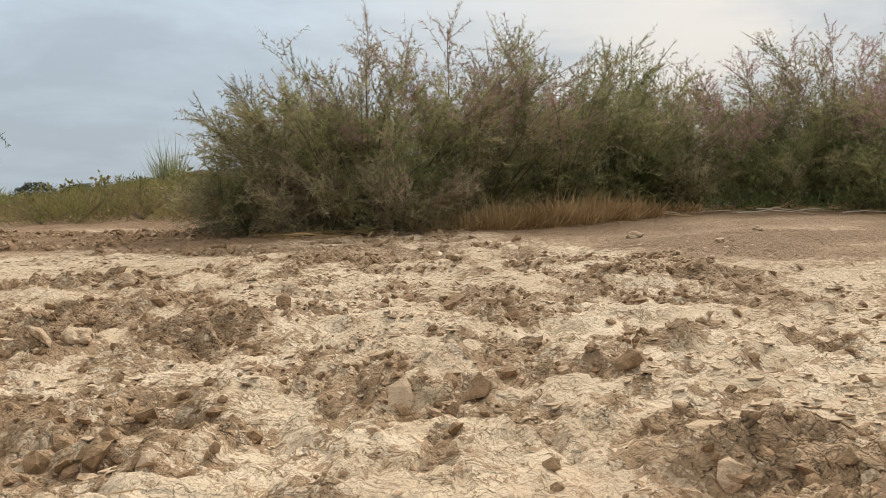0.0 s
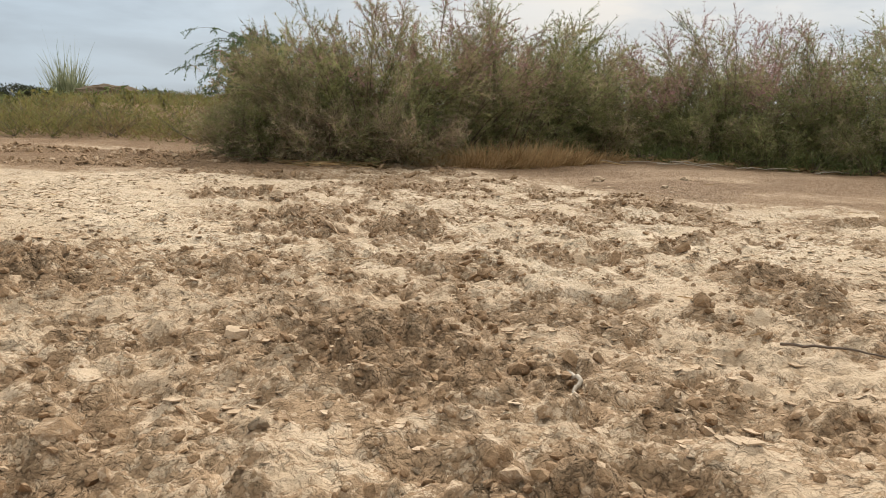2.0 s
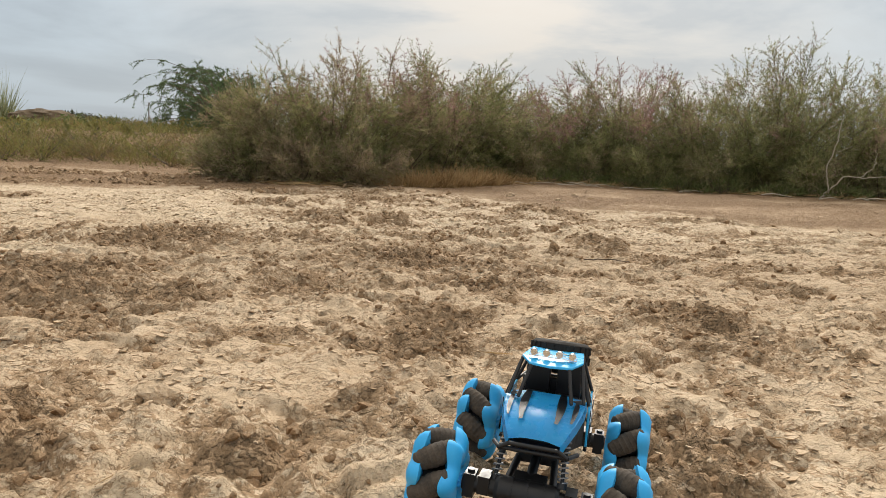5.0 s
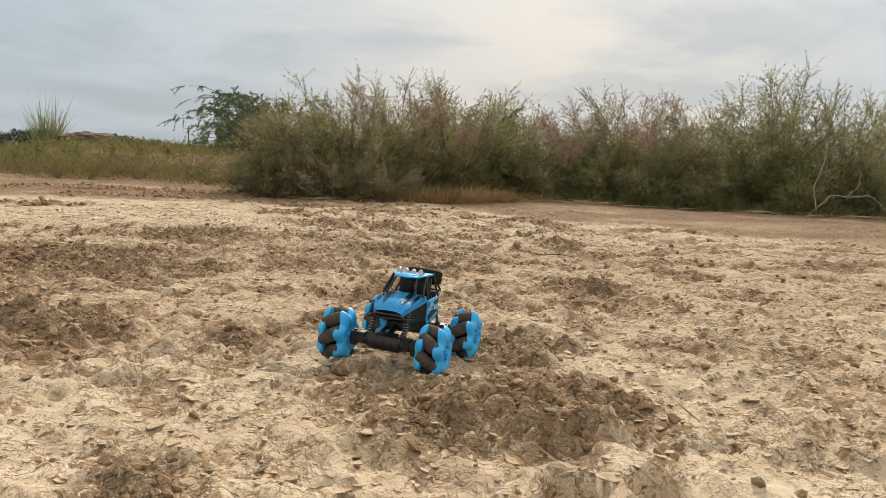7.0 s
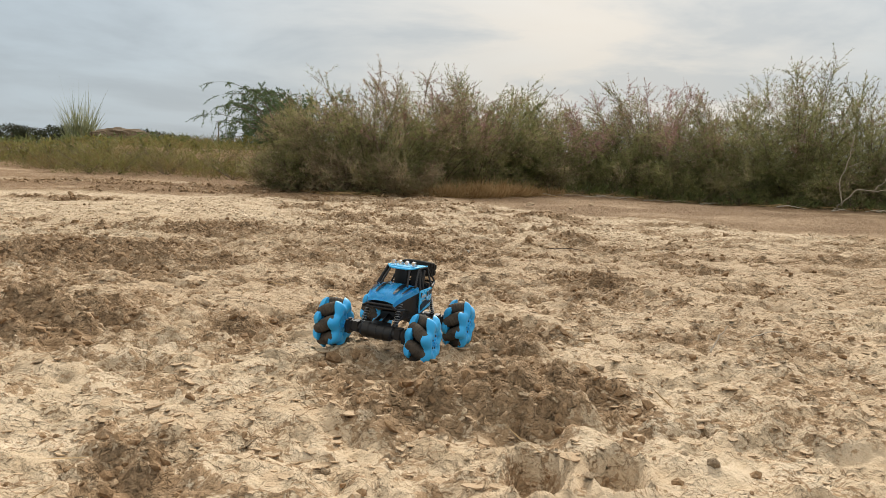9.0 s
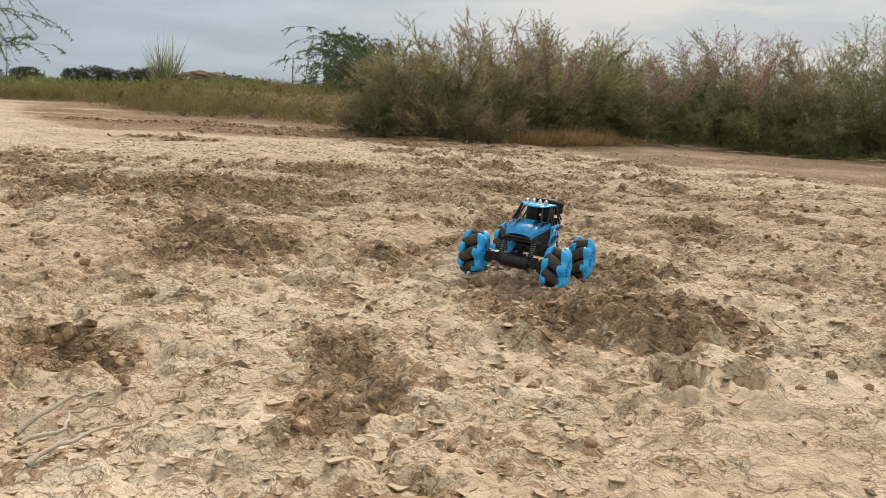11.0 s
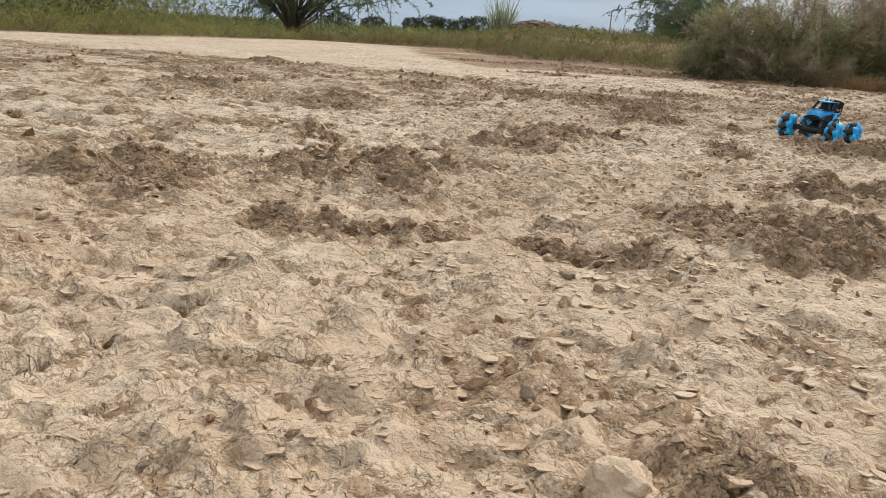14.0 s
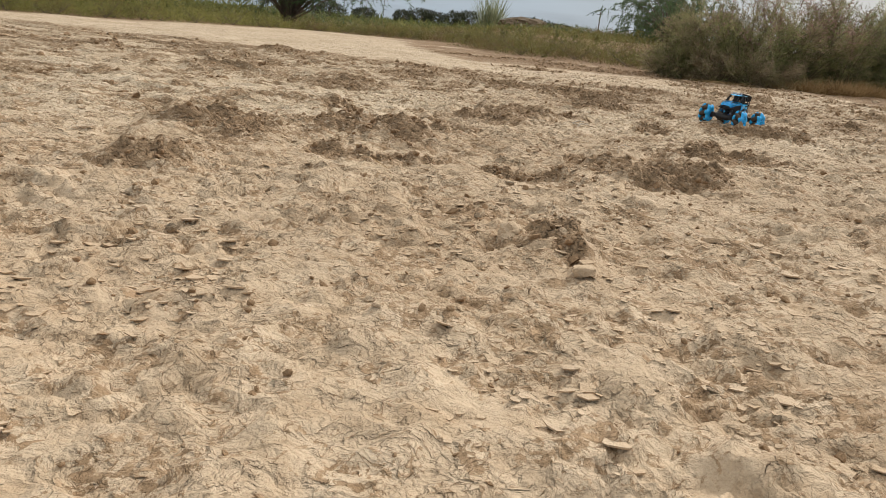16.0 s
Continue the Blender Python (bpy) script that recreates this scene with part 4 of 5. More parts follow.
def arching_tree(name, label, x, y, height, reach, limbs, seed, toward=0.0, spread_a=math.pi, leaf=0.045, mat=MESQUITE, per=46):
    """A thorn tree: limbs that rise and arch over, with drooping side shoots set with small leaflets."""
    g = np.random.default_rng(seed)
    top = tagged(new(name), label, "tree")
    top.location = (x, y, float(ground_z(x, y)[0]) - 0.05)
    u = np.linspace(0, 1, 11)
    a = toward + g.uniform(-spread_a, spread_a, limbs)
    rr = reach * g.uniform(0.45, 1.05, limbs)
    hh = height * g.uniform(0.28, 1.03, limbs)
    lines = np.zeros((limbs, 11, 3))
    for i, s in enumerate(u):
        lines[:, i, 0] = np.cos(a) * rr * s ** 1.15
        lines[:, i, 1] = np.sin(a) * rr * s ** 1.15
        lines[:, i, 2] = hh * (2.05 * s - 1.25 * s * s) / 0.84
    lines += np.cumsum(g.normal(size=lines.shape) * 0.018 * height, 1) * (u[None, :, None] > 0.15)
    part("trunk", [tubes(lines[: max(3, limbs // 5)] * np.array([0.25, 0.25, 0.5]), np.full((max(3, limbs // 5), 11), 0.05) * (1.1 - u * 0.6), 7)], BARK, top)
    for i in range(limbs):
        part("limb", [tubes(lines[i : i + 1], (0.008 + 0.006 * height) * (1.05 - u)[None], 5)], BARK, top)
    m = 14
    pos = g.uniform(0.25, 1.0, (limbs, m)) * 10
    lo = np.minimum(pos.astype(int), 9)
    fr = (pos - lo)[..., None]
    ii = np.arange(limbs)[:, None]
    root = (lines[ii, lo] * (1 - fr) + lines[ii, lo + 1] * fr).reshape(-1, 3)
    way = unit((lines[ii, lo + 1] - lines[ii, lo]).reshape(-1, 3) * 1.2 / (reach / 10 + height / 10) + g.normal(size=root.shape) * 0.7)
    ln = height * 0.22 * g.uniform(0.4, 1.2, len(root))
    w4 = np.linspace(0, 1, 5)[None, :, None]
    shoots = root[:, None] + way[:, None] * ln[:, None, None] * w4 + np.array([0, 0, -0.45]) * ln[:, None, None] * w4 ** 2
    part("shoot_mass", [tubes(shoots, np.broadcast_to(np.array([0.006, 0.005, 0.004, 0.003, 0.002]), (len(shoots), 5)) * (height / 2), 3)], BARK, top)["kind"] = "stuff"
    f = g.uniform(0, 1, (len(shoots), per)) * 4
    s0 = np.minimum(f.astype(int), 3)
    ff = (f - s0)[..., None]
    jj = np.arange(len(shoots))[:, None]
    b = (shoots[jj, s0] * (1 - ff) + shoots[jj, s0 + 1] * ff).reshape(-1, 3)
    wl_ = g.normal(size=b.shape) + np.array([0, 0, -0.3])
    part("leaves", [blades(g, b, wl_, leaf * height * 0.5 * g.uniform(0.5, 1.4, len(b)), leaf * height * 0.18, 0.2, 0.0, True)], mat, top)["kind"] = "stuff"
    return top


arching_tree("mesquite_tree", "dark green thorn tree with arching branches behind the shrubs", -1.2, 15.0, 1.50, 2.6, 64, 201, 2.7, 1.7, 0.070, MESQUITE, 60)
arching_tree("thorn_bush", "low dark green thorn bush beside the tamarisk", -1.75, 12.8, 1.10, 1.5, 60, 205, 2.8, 2.4, 0.070, MESQUITE, 52)
arching_tree("mesquite_tree", "large thorn tree with drooping branches over the verge", -11.7, 13.2, 3.1, 3.2, 60, 202, 0.0, math.pi, 0.065, MESQUITE, 34)
arching_tree("mesquite_tree", "bushy thorn tree at the back of the verge", -14.5, 9.0, 2.8, 2.6, 40, 203, 0.0, math.pi, 0.07, MESQUITE, 26)
arching_tree("mesquite_tree", "green thorn bush at the back of the verge", -13.5, 5.0, 2.2, 2.2, 36, 204, 0.0, math.pi, 0.08, MESQUITE, 26)

# far trees on the horizon
g = np.random.default_rng(90)
for i, (faz, fr_, fh) in enumerate([(-20.6, 1.6, 2.4), (-19.3, 2.2, 3.0), (-18.5, 1.8, 2.7), (-16.9, 2.0, 3.0), (-15.9, 2.3, 3.3), (-12.6, 2.2, 2.8), (-11.4, 2.4, 3.1), (-10.3, 2.2, 2.8), (-9.0, 2.0, 2.4), (-23.5, 2.0, 2.2), (-26.0, 2.4, 2.6)]):
    n_ = 1500
    fr_, fh = fr_ * 0.85, fh * 0.78
    fx, fy = 100 * math.sin(radians(faz)) - 1.3, 100 * math.cos(radians(faz)) - 4.0
    d = unit(g.normal(size=(n_, 3)))
    lob = 1 + 0.25 * np.sin(d[:, 0] * 4 + i) * np.cos(d[:, 2] * 5)
    base = d * np.array([fr_, fr_, fh * 0.5]) * (lob * g.uniform(0.6, 1, n_))[:, None] + np.array([0, 0, fh * 0.5])
    top = tagged(new("far_tree"), "dark rounded tree on the far horizon", "tree", "far trees")
    top.location = (fx, fy, 0)
    part("crown", [blades(g, base, d + g.normal(size=d.shape) * 1.2, 0.30, 0.20, 0.2, 0.0, True)], FARTREE, top)
    line = np.array([[[0, 0, -0.3], [0.1, 0, fh * 0.3], [0, 0.1, fh * 0.6]]])
    part("trunk", [tubes(line, np.array([[0.3, 0.25, 0.12]]), 6)], BARK, top)
cover("far_green_belt", "belt of green brush before the horizon", GREEN, 15000, (-130, 60), (60, 130), lambda x, y: y > 60, 0.9, 0.3, 58)


# thin poles far off across the field
for paz, pdist, ptall in ((-6.7, 115.0, 4.6), (-28.2, 60.0, 3.0)):
    px, py = pdist * math.sin(radians(paz)) - 1.0, pdist * math.cos(radians(paz)) - 3.0
    pole = tagged(new("utility_pole"), "thin dark utility pole far across the field", "pole", "far poles")
    pole.location = (px, py, float(ground_z(px, py)[0]) - 0.2)
    part("shaft", [tubes(np.array([[[0, 0, 0], [0, 0, ptall * 0.5], [0, 0, ptall]]]), np.array([[0.09, 0.08, 0.06]]), 8)], BARK, pole)
    part("crossarm", [tubes(np.array([[[-0.45, 0, ptall * 0.93], [0, 0, ptall * 0.93], [0.45, 0, ptall * 0.93]]]), np.array([[0.04, 0.045, 0.04]]), 6)], BARK, pole)


# ---- the toy crawler ----
BLUE = grain_material("blue_gloss_plastic", (0.028, 0.46, 0.90), (0.045, 0.53, 0.96), 60, 0.30, 0, 0.05, 0.0003, 0.5)
BLUE_MATT = grain_material("blue_wheel_plastic", (0.024, 0.41, 0.86), (0.04, 0.48, 0.94), 45, 0.48, 0, 0.1, 0.0004, 0.5)
BLACK = grain_material("black_plastic", (0.006, 0.006, 0.007), (0.016, 0.015, 0.015), 80, 0.45, 0, 0.1, 0.0004, 0.45)
DUSTY_RUBBER = grain_material("dust_coated_roller_rubber", (0.035, 0.029, 0.024), (0.12, 0.096, 0.074), 55, 0.88, 0, 0.6, 0.0008, 0.25)
RUBBER = grain_material("black_tyre_rubber", (0.012, 0.011, 0.010), (0.036, 0.030, 0.025), 55, 0.85, 0, 0.5, 0.0006, 0.25)
DECAL = grain_material("black_decal_print", (0.006, 0.007, 0.009), (0.012, 0.013, 0.016), 90, 0.4, 0, 0.0, 0.0001, 0.4)
PALE_DECAL = grain_material("pale_decal_print", (0.35, 0.45, 0.52), (0.5, 0.58, 0.63), 90, 0.4, 0, 0.0, 0.0001, 0.4)
CHROME = grain_material("chrome_plate", (0.62, 0.63, 0.65), (0.75, 0.76, 0.78), 60, 0.22, 1.0, 0.0, 0.0001)
STEEL = grain_material("steel_spring", (0.28, 0.28, 0.29), (0.45, 0.45, 0.46), 60, 0.35, 1.0, 0.0, 0.0001)
LENS, n_, l_, b_ = material("clear_lamp_plastic")
b_.inputs["Base Color"].default_value = (0.9, 0.92, 0.94, 1)
b_.inputs["Roughness"].default_value = 0.08
b_.inputs["Transmission Weight"].default_value = 0.85
b_.inputs["IOR"].default_value = 1.45


def bm_part(name, bm, mat, parent, label="", at=None, bevel=0.0):
    if bevel:
        bmesh.ops.bevel(bm, geom=bm.edges[:], offset=bevel, segments=2, affect="EDGES", profile=0.5)
    bmesh.ops.recalc_face_normals(bm, faces=bm.faces[:])
    me = bpy.data.meshes.new(name)
    bm.to_mesh(me)
    bm.free()
    me.materials.append(mat)
    for p in me.polygons:
        p.use_smooth = True
    me.set_sharp_from_angle(angle=radians(38))
    ob = new(name, me)
    ob.parent = parent
    if at is not None:
        ob.matrix_local = at
    return tagged(ob, label) if label else ob


def box_into(bm, cx, cy, cz, sx, sy, sz, m=None):
    r = bmesh.ops.create_cube(bm, size=1.0)
    mat = Matrix.Translation((cx, cy, cz)) @ Matrix.Diagonal((sx, sy, sz, 1))
    bmesh.ops.transform(bm, matrix=(m @ mat) if m else mat, verts=r["verts"])
    return r["verts"]


def rod_into(bm, a, b, r1, r2=None, sides=12):
    a, b = Vector(a), Vector(b)
    d = b - a
    r = bmesh.ops.create_cone(bm, cap_ends=True, segments=sides, radius1=r1, radius2=r1 if r2 is None else r2, depth=d.length)
    turn = Vector((0, 0, 1)).rotation_difference(d).to_matrix().to_4x4()
    bmesh.ops.transform(bm, matrix=Matrix.Translation((a + b) / 2) @ turn, verts=r["verts"])
    return r["verts"]


def rod(name, a, b, r, mat, parent, sides=10, label=""):
    bm = bmesh.new()
    rod_into(bm, a, b, r, None, sides)
    return bm_part(name, bm, mat, parent, label)


def lathe_into(bm, profile, sides=28):
    """Turns (radius, y) pairs round the y axis."""
    rings = []
    for r, yy in profile:
        rings.append([bm.verts.new((r * math.cos(a), yy, r * math.sin(a))) for a in (2 * math.pi * i / sides for i in range(sides))])
    for p, q in zip(rings, rings[1:]):
        for i in range(sides):
            bm.faces.new((p[i], p[(i + 1) % sides], q[(i + 1) % sides], q[i]))
    return rings


def slab(bm, outline, thick):
    """A plate from a closed outline of 3D points, thickened by the vector thick."""
    t = Vector(thick)
    a = [bm.verts.new(Vector(p)) for p in outline]
    b = [bm.verts.new(Vector(p) + t) for p in outline]
    bm.faces.new(a)
    bm.faces.new(b[::-1])
    for i in range(len(a)):
        j = (i + 1) % len(a)
        bm.faces.new((a[i], b[i], b[j], a[j]))


WHEEL_R, WHEEL_W, LOBES = 0.053, 0.054, 7


def star_plate_mesh():
    """One side of a wheel: a dished plate with seven curled claws that hold the roller ends. Lies in the x-z plane, outside towards +y."""
    bm = bmesh.new()
    steps = LOBES * 14
    rings = []
    for f, dish in ((0.0, 0.004), (0.10, 0.006), (0.16, 0.0065), (0.17, 0.003), (0.30, 0.002), (0.42, 0.001), (0.46, 0.004), (0.60, 0.006), (0.74, 0.006), (0.88, 0.0035), (0.97, -0.001), (1.0, -0.006)):
        ring = []
        for i in range(steps):
            a = 2 * math.pi * i / steps
            lob = 0.5 + 0.5 * math.cos(LOBES * (a + 0.10 * f))
            lob = lob ** 0.9
            r_out = 0.0400 + 0.0145 * lob
            r = r_out * f
            pull = -0.004 * lob * max(0.0, (f - 0.72) / 0.28) ** 1.5
            ring.append(bm.verts.new((r * math.cos(a), dish + pull, r * math.sin(a))))
        rings.append(ring)
    for p, q in zip(rings[1:], rings[2:]):
        for i in range(steps):
            bm.faces.new((p[i], p[(i + 1) % steps], q[(i + 1) % steps], q[i]))
    bm.faces.new(rings[1])
    for v in rings[0]:
        bm.verts.remove(v)
    back = []
    for i in range(steps):
        v = rings[-1][i].co
        back.append(bm.verts.new((v.x * 0.82, v.y - 0.001, v.z * 0.82)))
    for i in range(steps):
        bm.faces.new((rings[-1][i], rings[-1][(i + 1) % steps], back[(i + 1) % steps], back[i]))
    bm.faces.new(back)
    bmesh.ops.recalc_face_normals(bm, faces=bm.faces[:])
    return bm


def mesh_from_bm(name, bm, mat, angle=40):
    bmesh.ops.recalc_face_normals(bm, faces=bm.faces[:])
    me = bpy.data.meshes.new(name)
    bm.to_mesh(me)
    bm.free()
    me.materials.append(mat)
    for p in me.polygons:
        p.use_smooth = True
    me.set_sharp_from_angle(angle=radians(angle))
    return me


PLATE = mesh_from_bm("hub_plate", star_plate_mesh(), BLUE_MATT, 50)
bm = bmesh.new()
prof = [(0.001, -0.0250), (0.006, -0.0246), (0.0085, -0.0232)]
for i in range(15):
    u = -1 + 2 * i / 14
    groove = 0.0009 if i % 2 else 0.0
    prof.append((0.0132 - 0.0035 * u * u - groove, 0.0222 * u))
prof += [(0.0085, 0.0232), (0.006, 0.0246), (0.001, 0.0250)]
lathe_into(bm, prof, 16)
ROLLER = mesh_from_bm("roller", bm, DUSTY_RUBBER, 30)
bm = bmesh.new()
lathe_into(bm, [(0.001, -0.018), (0.022, -0.018), (0.022, 0.018), (0.001, 0.018)], 20)
CORE = mesh_from_bm("core", bm, BLACK)
bm = bmesh.new()
lathe_into(bm, [(0.0001, 0.0), (0.0052, 0.0), (0.0058, 0.001), (0.0058, 0.004), (0.003, 0.0045), (0.003, 0.002), (0.0001, 0.002)], 12)
HUB_NUT = mesh_from_bm("hub_nut", bm, BLUE_MATT)
bm = bmesh.new()
lathe_into(bm, [(0.0001, 0.0), (0.0022, 0.0), (0.0022, 0.0016), (0.0001, 0.0016)], 10)
SCREW = mesh_from_bm("screw", bm, BLACK)


def wheel(parent, x, y, z, handed, spin, tilt):
    """A rolling wheel of seven slanted rubber rollers between two blue claw plates. handed: +1 or -1, the slant."""
    w = new("wheel", CORE)
    w.parent = parent
    w.matrix_local = pose(x, y, z, tilt, spin, 0)
    tagged(w, "blue claw-edged wheel with slanted black rubber rollers")
    for s in (1, -1):
        p = new("hub_plate", PLATE)
        p.parent = w
        p.matrix_local = pose(0, s * (WHEEL_W / 2 - 0.006), 0, 0, 0, 0 if s > 0 else 180) @ pose(0, 0, 0, 0, handed * 12 if s > 0 else handed * 12, 0)
        if s * y > 0:
            c = new("hub_nut", HUB_NUT)
            c.parent = w
            c.matrix_local = pose(0, s * (WHEEL_W / 2 - 0.0035), 0, 0, 0, 0 if s > 0 else 180)
            for i in range(5):
                a = 2 * math.pi * i / 5
                sc = new("screw", SCREW)
                sc.parent = w
                sc.matrix_local = pose(0.0125 * math.cos(a), s * (WHEEL_W / 2 - 0.0042), 0.0125 * math.sin(a), 0, 0, 0 if s > 0 else 180)
    for i in range(LOBES):
        a = 360.0 * (i + 0.5) / LOBES
        r = new("roller", ROLLER)
        r.parent = w
        r.matrix_local = pose(0, 0, 0, 0, a, 0) @ pose(0.0380, 0, 0, handed * 36, 0, 0)
    return w


def shock(parent, low, high):
    """A coil-over damper."""
    low, high = Vector(low), Vector(high)
    d = high - low
    frame_m = Matrix.Translation(low) @ Vector((0, 0, 1)).rotation_difference(d).to_matrix().to_4x4()
    body = bmesh.new()
    rod_into(body, (0, 0, 0), (0, 0, d.length * 0.55), 0.0022, None, 10)
    rod_into(body, (0, 0, d.length * 0.45), (0, 0, d.length), 0.0036, None, 12)
    rod_into(body, (0, 0, -0.002), (0, 0, 0.004), 0.0055, None, 12)
    rod_into(body, (0, 0, d.length - 0.006), (0, 0, d.length + 0.002), 0.0055, None, 12)
    sh = bm_part("shock_absorber", body, BLACK, parent, "", frame_m)
    turns, per = 9, 12
    path = [[(0.0052 * math.cos(2 * math.pi * i / per), 0.0052 * math.sin(2 * math.pi * i / per), 0.004 + (d.length - 0.010) * i / (turns * per)) for i in range(turns * per + 1)]]
    v, q = tubes(np.array(path), np.full((1, turns * per + 1), 0.00085), 6)
    coil = new("spring", mesh_of("spring", v, q))
    coil.data.materials.append(STEEL)
    coil.parent = sh
    tagged(coil, "grey steel coil spring")
    return sh


def axle(parent, x, z, roll, back):
    """A live axle: motor housing in the middle, tubes to the wheels."""
    m = pose(x, 0, z, roll, 0, 0)
    bm = bmesh.new()
    rod_into(bm, (0, -0.030, 0), (0, 0.030, 0), 0.0155, None, 20)
    rod_into(bm, (0, -0.034, 0), (0, -0.030, 0), 0.013, 0.0155, 20)
    rod_into(bm, (0, 0.030, 0), (0, 0.034, 0), 0.0155, 0.013, 20)
    box_into(bm, back * 0.012, 0, 0.003, 0.024, 0.036, 0.024)
    for yy in (-0.017, 0.0, 0.017):
        rod_into(bm, (0, yy - 0.0015, 0), (0, yy + 0.0015, 0), 0.0165, None, 20)
    ax = bm_part("front_axle" if x > 0 else "rear_axle", bm, BLACK, parent, "black plastic axle and motor housing", m)
    for s in (1, -1):
        bm = bmesh.new()
        rod_into(bm, (0, s * 0.032, 0), (0, s * 0.070, 0), 0.0105, 0.0085, 16)
        box_into(bm, 0, s * 0.046, 0.004, 0.022, 0.012, 0.020)
        box_into(bm, 0, s * 0.062, 0, 0.018, 0.012, 0.026)
        rod_into(bm, (0, s * 0.062, 0.016), (0, s * 0.062, -0.016), 0.004, None, 10)
        bm_part("axle_arm", bm, BLACK, ax)
    return ax


CAR_X, CAR_Y, CAR_YAW = -0.915, -1.725, -119.0
WHEELBASE, TRACK = 0.222, 0.196
turn_c, turn_s = math.cos(radians(CAR_YAW)), math.sin(radians(CAR_YAW))


def footing(lx, ly):
    """Height of the ground that a wheel at (lx, ly) of the car stands on."""
    ox, oy = np.meshgrid(np.linspace(-0.02, 0.02, 7) + lx, np.linspace(-0.022, 0.022, 7) + ly)
    z = ground_z((CAR_X + turn_c * ox - turn_s * oy).ravel(), (CAR_Y + turn_s * ox + turn_c * oy).ravel())
    return float(np.percentile(z, 80)) - 0.003


foot = {(i, s): footing(i * WHEELBASE / 2, s * TRACK / 2) for i in (1, -1) for s in (1, -1)}
base_z = sum(foot.values()) / 4
car = tagged(new("toy_crawler_car"), "blue and black toy rock crawler car standing on the mud", "toy car")
nose_up = math.degrees(math.atan2((foot[1, 1] + foot[1, -1] - foot[-1, 1] - foot[-1, -1]) / 2, WHEELBASE))
lean_l = math.degrees(math.atan2((foot[1, 1] + foot[-1, 1] - foot[1, -1] - foot[-1, -1]) / 2, TRACK))
car.matrix_world = pose(CAR_X, CAR_Y, base_z, 0, 0, CAR_YAW)
for i in (1, -1):
    zc = (foot[i, 1] + foot[i, -1]) / 2 - base_z + WHEEL_R - 0.002
    roll_a = math.degrees(math.atan2(foot[i, 1] - foot[i, -1], TRACK))
    axle(car, i * WHEELBASE / 2, zc, roll_a, -i)
    for s in (1, -1):
        wheel(car, i * WHEELBASE / 2, s * TRACK / 2, foot[i, s] - base_z + WHEEL_R - 0.002, -s * i, 9.0 + 23 * i + 11 * s, roll_a)
body_m = pose(0, 0, 0, lean_l * 0.6, -nose_up, 0)

# chassis tub: dark frame under the shell
bm = bmesh.new()
slab(bm, [(-0.080, -0.022, 0.082), (0.060, -0.028, 0.082), (0.105, -0.020, 0.098), (0.105, 0.020, 0.098), (0.060, 0.028, 0.082), (-0.080, 0.022, 0.082)], (0, 0, 0.014))
box_into(bm, -0.01, 0, 0.103, 0.10, 0.070, 0.026)
box_into(bm, 0.075, 0, 0.108, 0.06, 0.060, 0.018)
box_into(bm, 0.0, 0, 0.076, 0.125, 0.044, 0.018)
chassis = bm_part("chassis", bm, BLACK, car, "black plastic chassis tub", body_m, 0.0012)

# bonnet, falling to the nose, creased along its middle
bm = bmesh.new()
rows_h = []
for hx, half, zt, zc in ((0.028, 0.047, 0.137, 0.1405), (0.055, 0.046, 0.133, 0.1385), (0.085, 0.041, 0.127, 0.1330), (0.108, 0.034, 0.119, 0.1245), (0.118, 0.028, 0.110, 0.1135)):
    rows_h.append([bm.verts.new((hx, yy * half, zz)) for yy, zz in ((-1.0, zt - 0.010), (-0.97, zt), (-0.52, zt + 0.003), (-0.30, zc), (0.30, zc), (0.52, zt + 0.003), (0.97, zt), (1.0, zt - 0.010))])
for p, q in zip(rows_h, rows_h[1:]):
    for i in range(7):
        bm.faces.new((p[i], p[i + 1], q[i + 1], q[i]))
bmesh.ops.solidify(bm, geom=bm.faces[:], thickness=0.0022)
hood = bm_part("bonnet", bm, BLUE, car, "glossy blue bonnet with black stripes", body_m)
for s in (1, -1):
    for y0, w0, x0, x1 in ((0.42, 0.22, 0.034, 0.100), (0.78, 0.13, 0.045, 0.092)):
        bm = bmesh.new()
        strip = []
        for k in range(6):
            u = k / 5
            hx = x0 + (x1 - x0) * u
            half = float(np.interp(hx, [0.028, 0.055, 0.085, 0.108], [0.047, 0.046, 0.041, 0.034]))
            zt = float(np.interp(hx, [0.028, 0.055, 0.085, 0.108], [0.137, 0.133, 0.127, 0.119]))
            zc = float(np.interp(hx, [0.028, 0.055, 0.085, 0.108], [0.1405, 0.1385, 0.1330, 0.1245]))
            taper = w0 * (0.35 + 0.65 * math.sin(math.pi * min(1.0, 0.15 + u * 0.8)))
            pts = []
            for yy in (y0 - taper / 2 + 0.10 * u, y0 + taper / 2 + 0.10 * u):
                zz = float(np.interp(yy, [0.30, 0.52, 0.97], [zc, zt + 0.003, zt]))
                pts.append(bm.verts.new((hx, s * yy * half, zz + 0.0032)))
            strip.append(pts)
        for p, q in zip(strip, strip[1:]):
            bm.faces.new((p[0], p[1], q[1], q[0]))
        bmesh.ops.solidify(bm, geom=bm.faces[:], thickness=0.0008)
        st = bm_part("stripe", bm, DECAL, hood, "black printed stripe")
        st.matrix_local = Matrix()

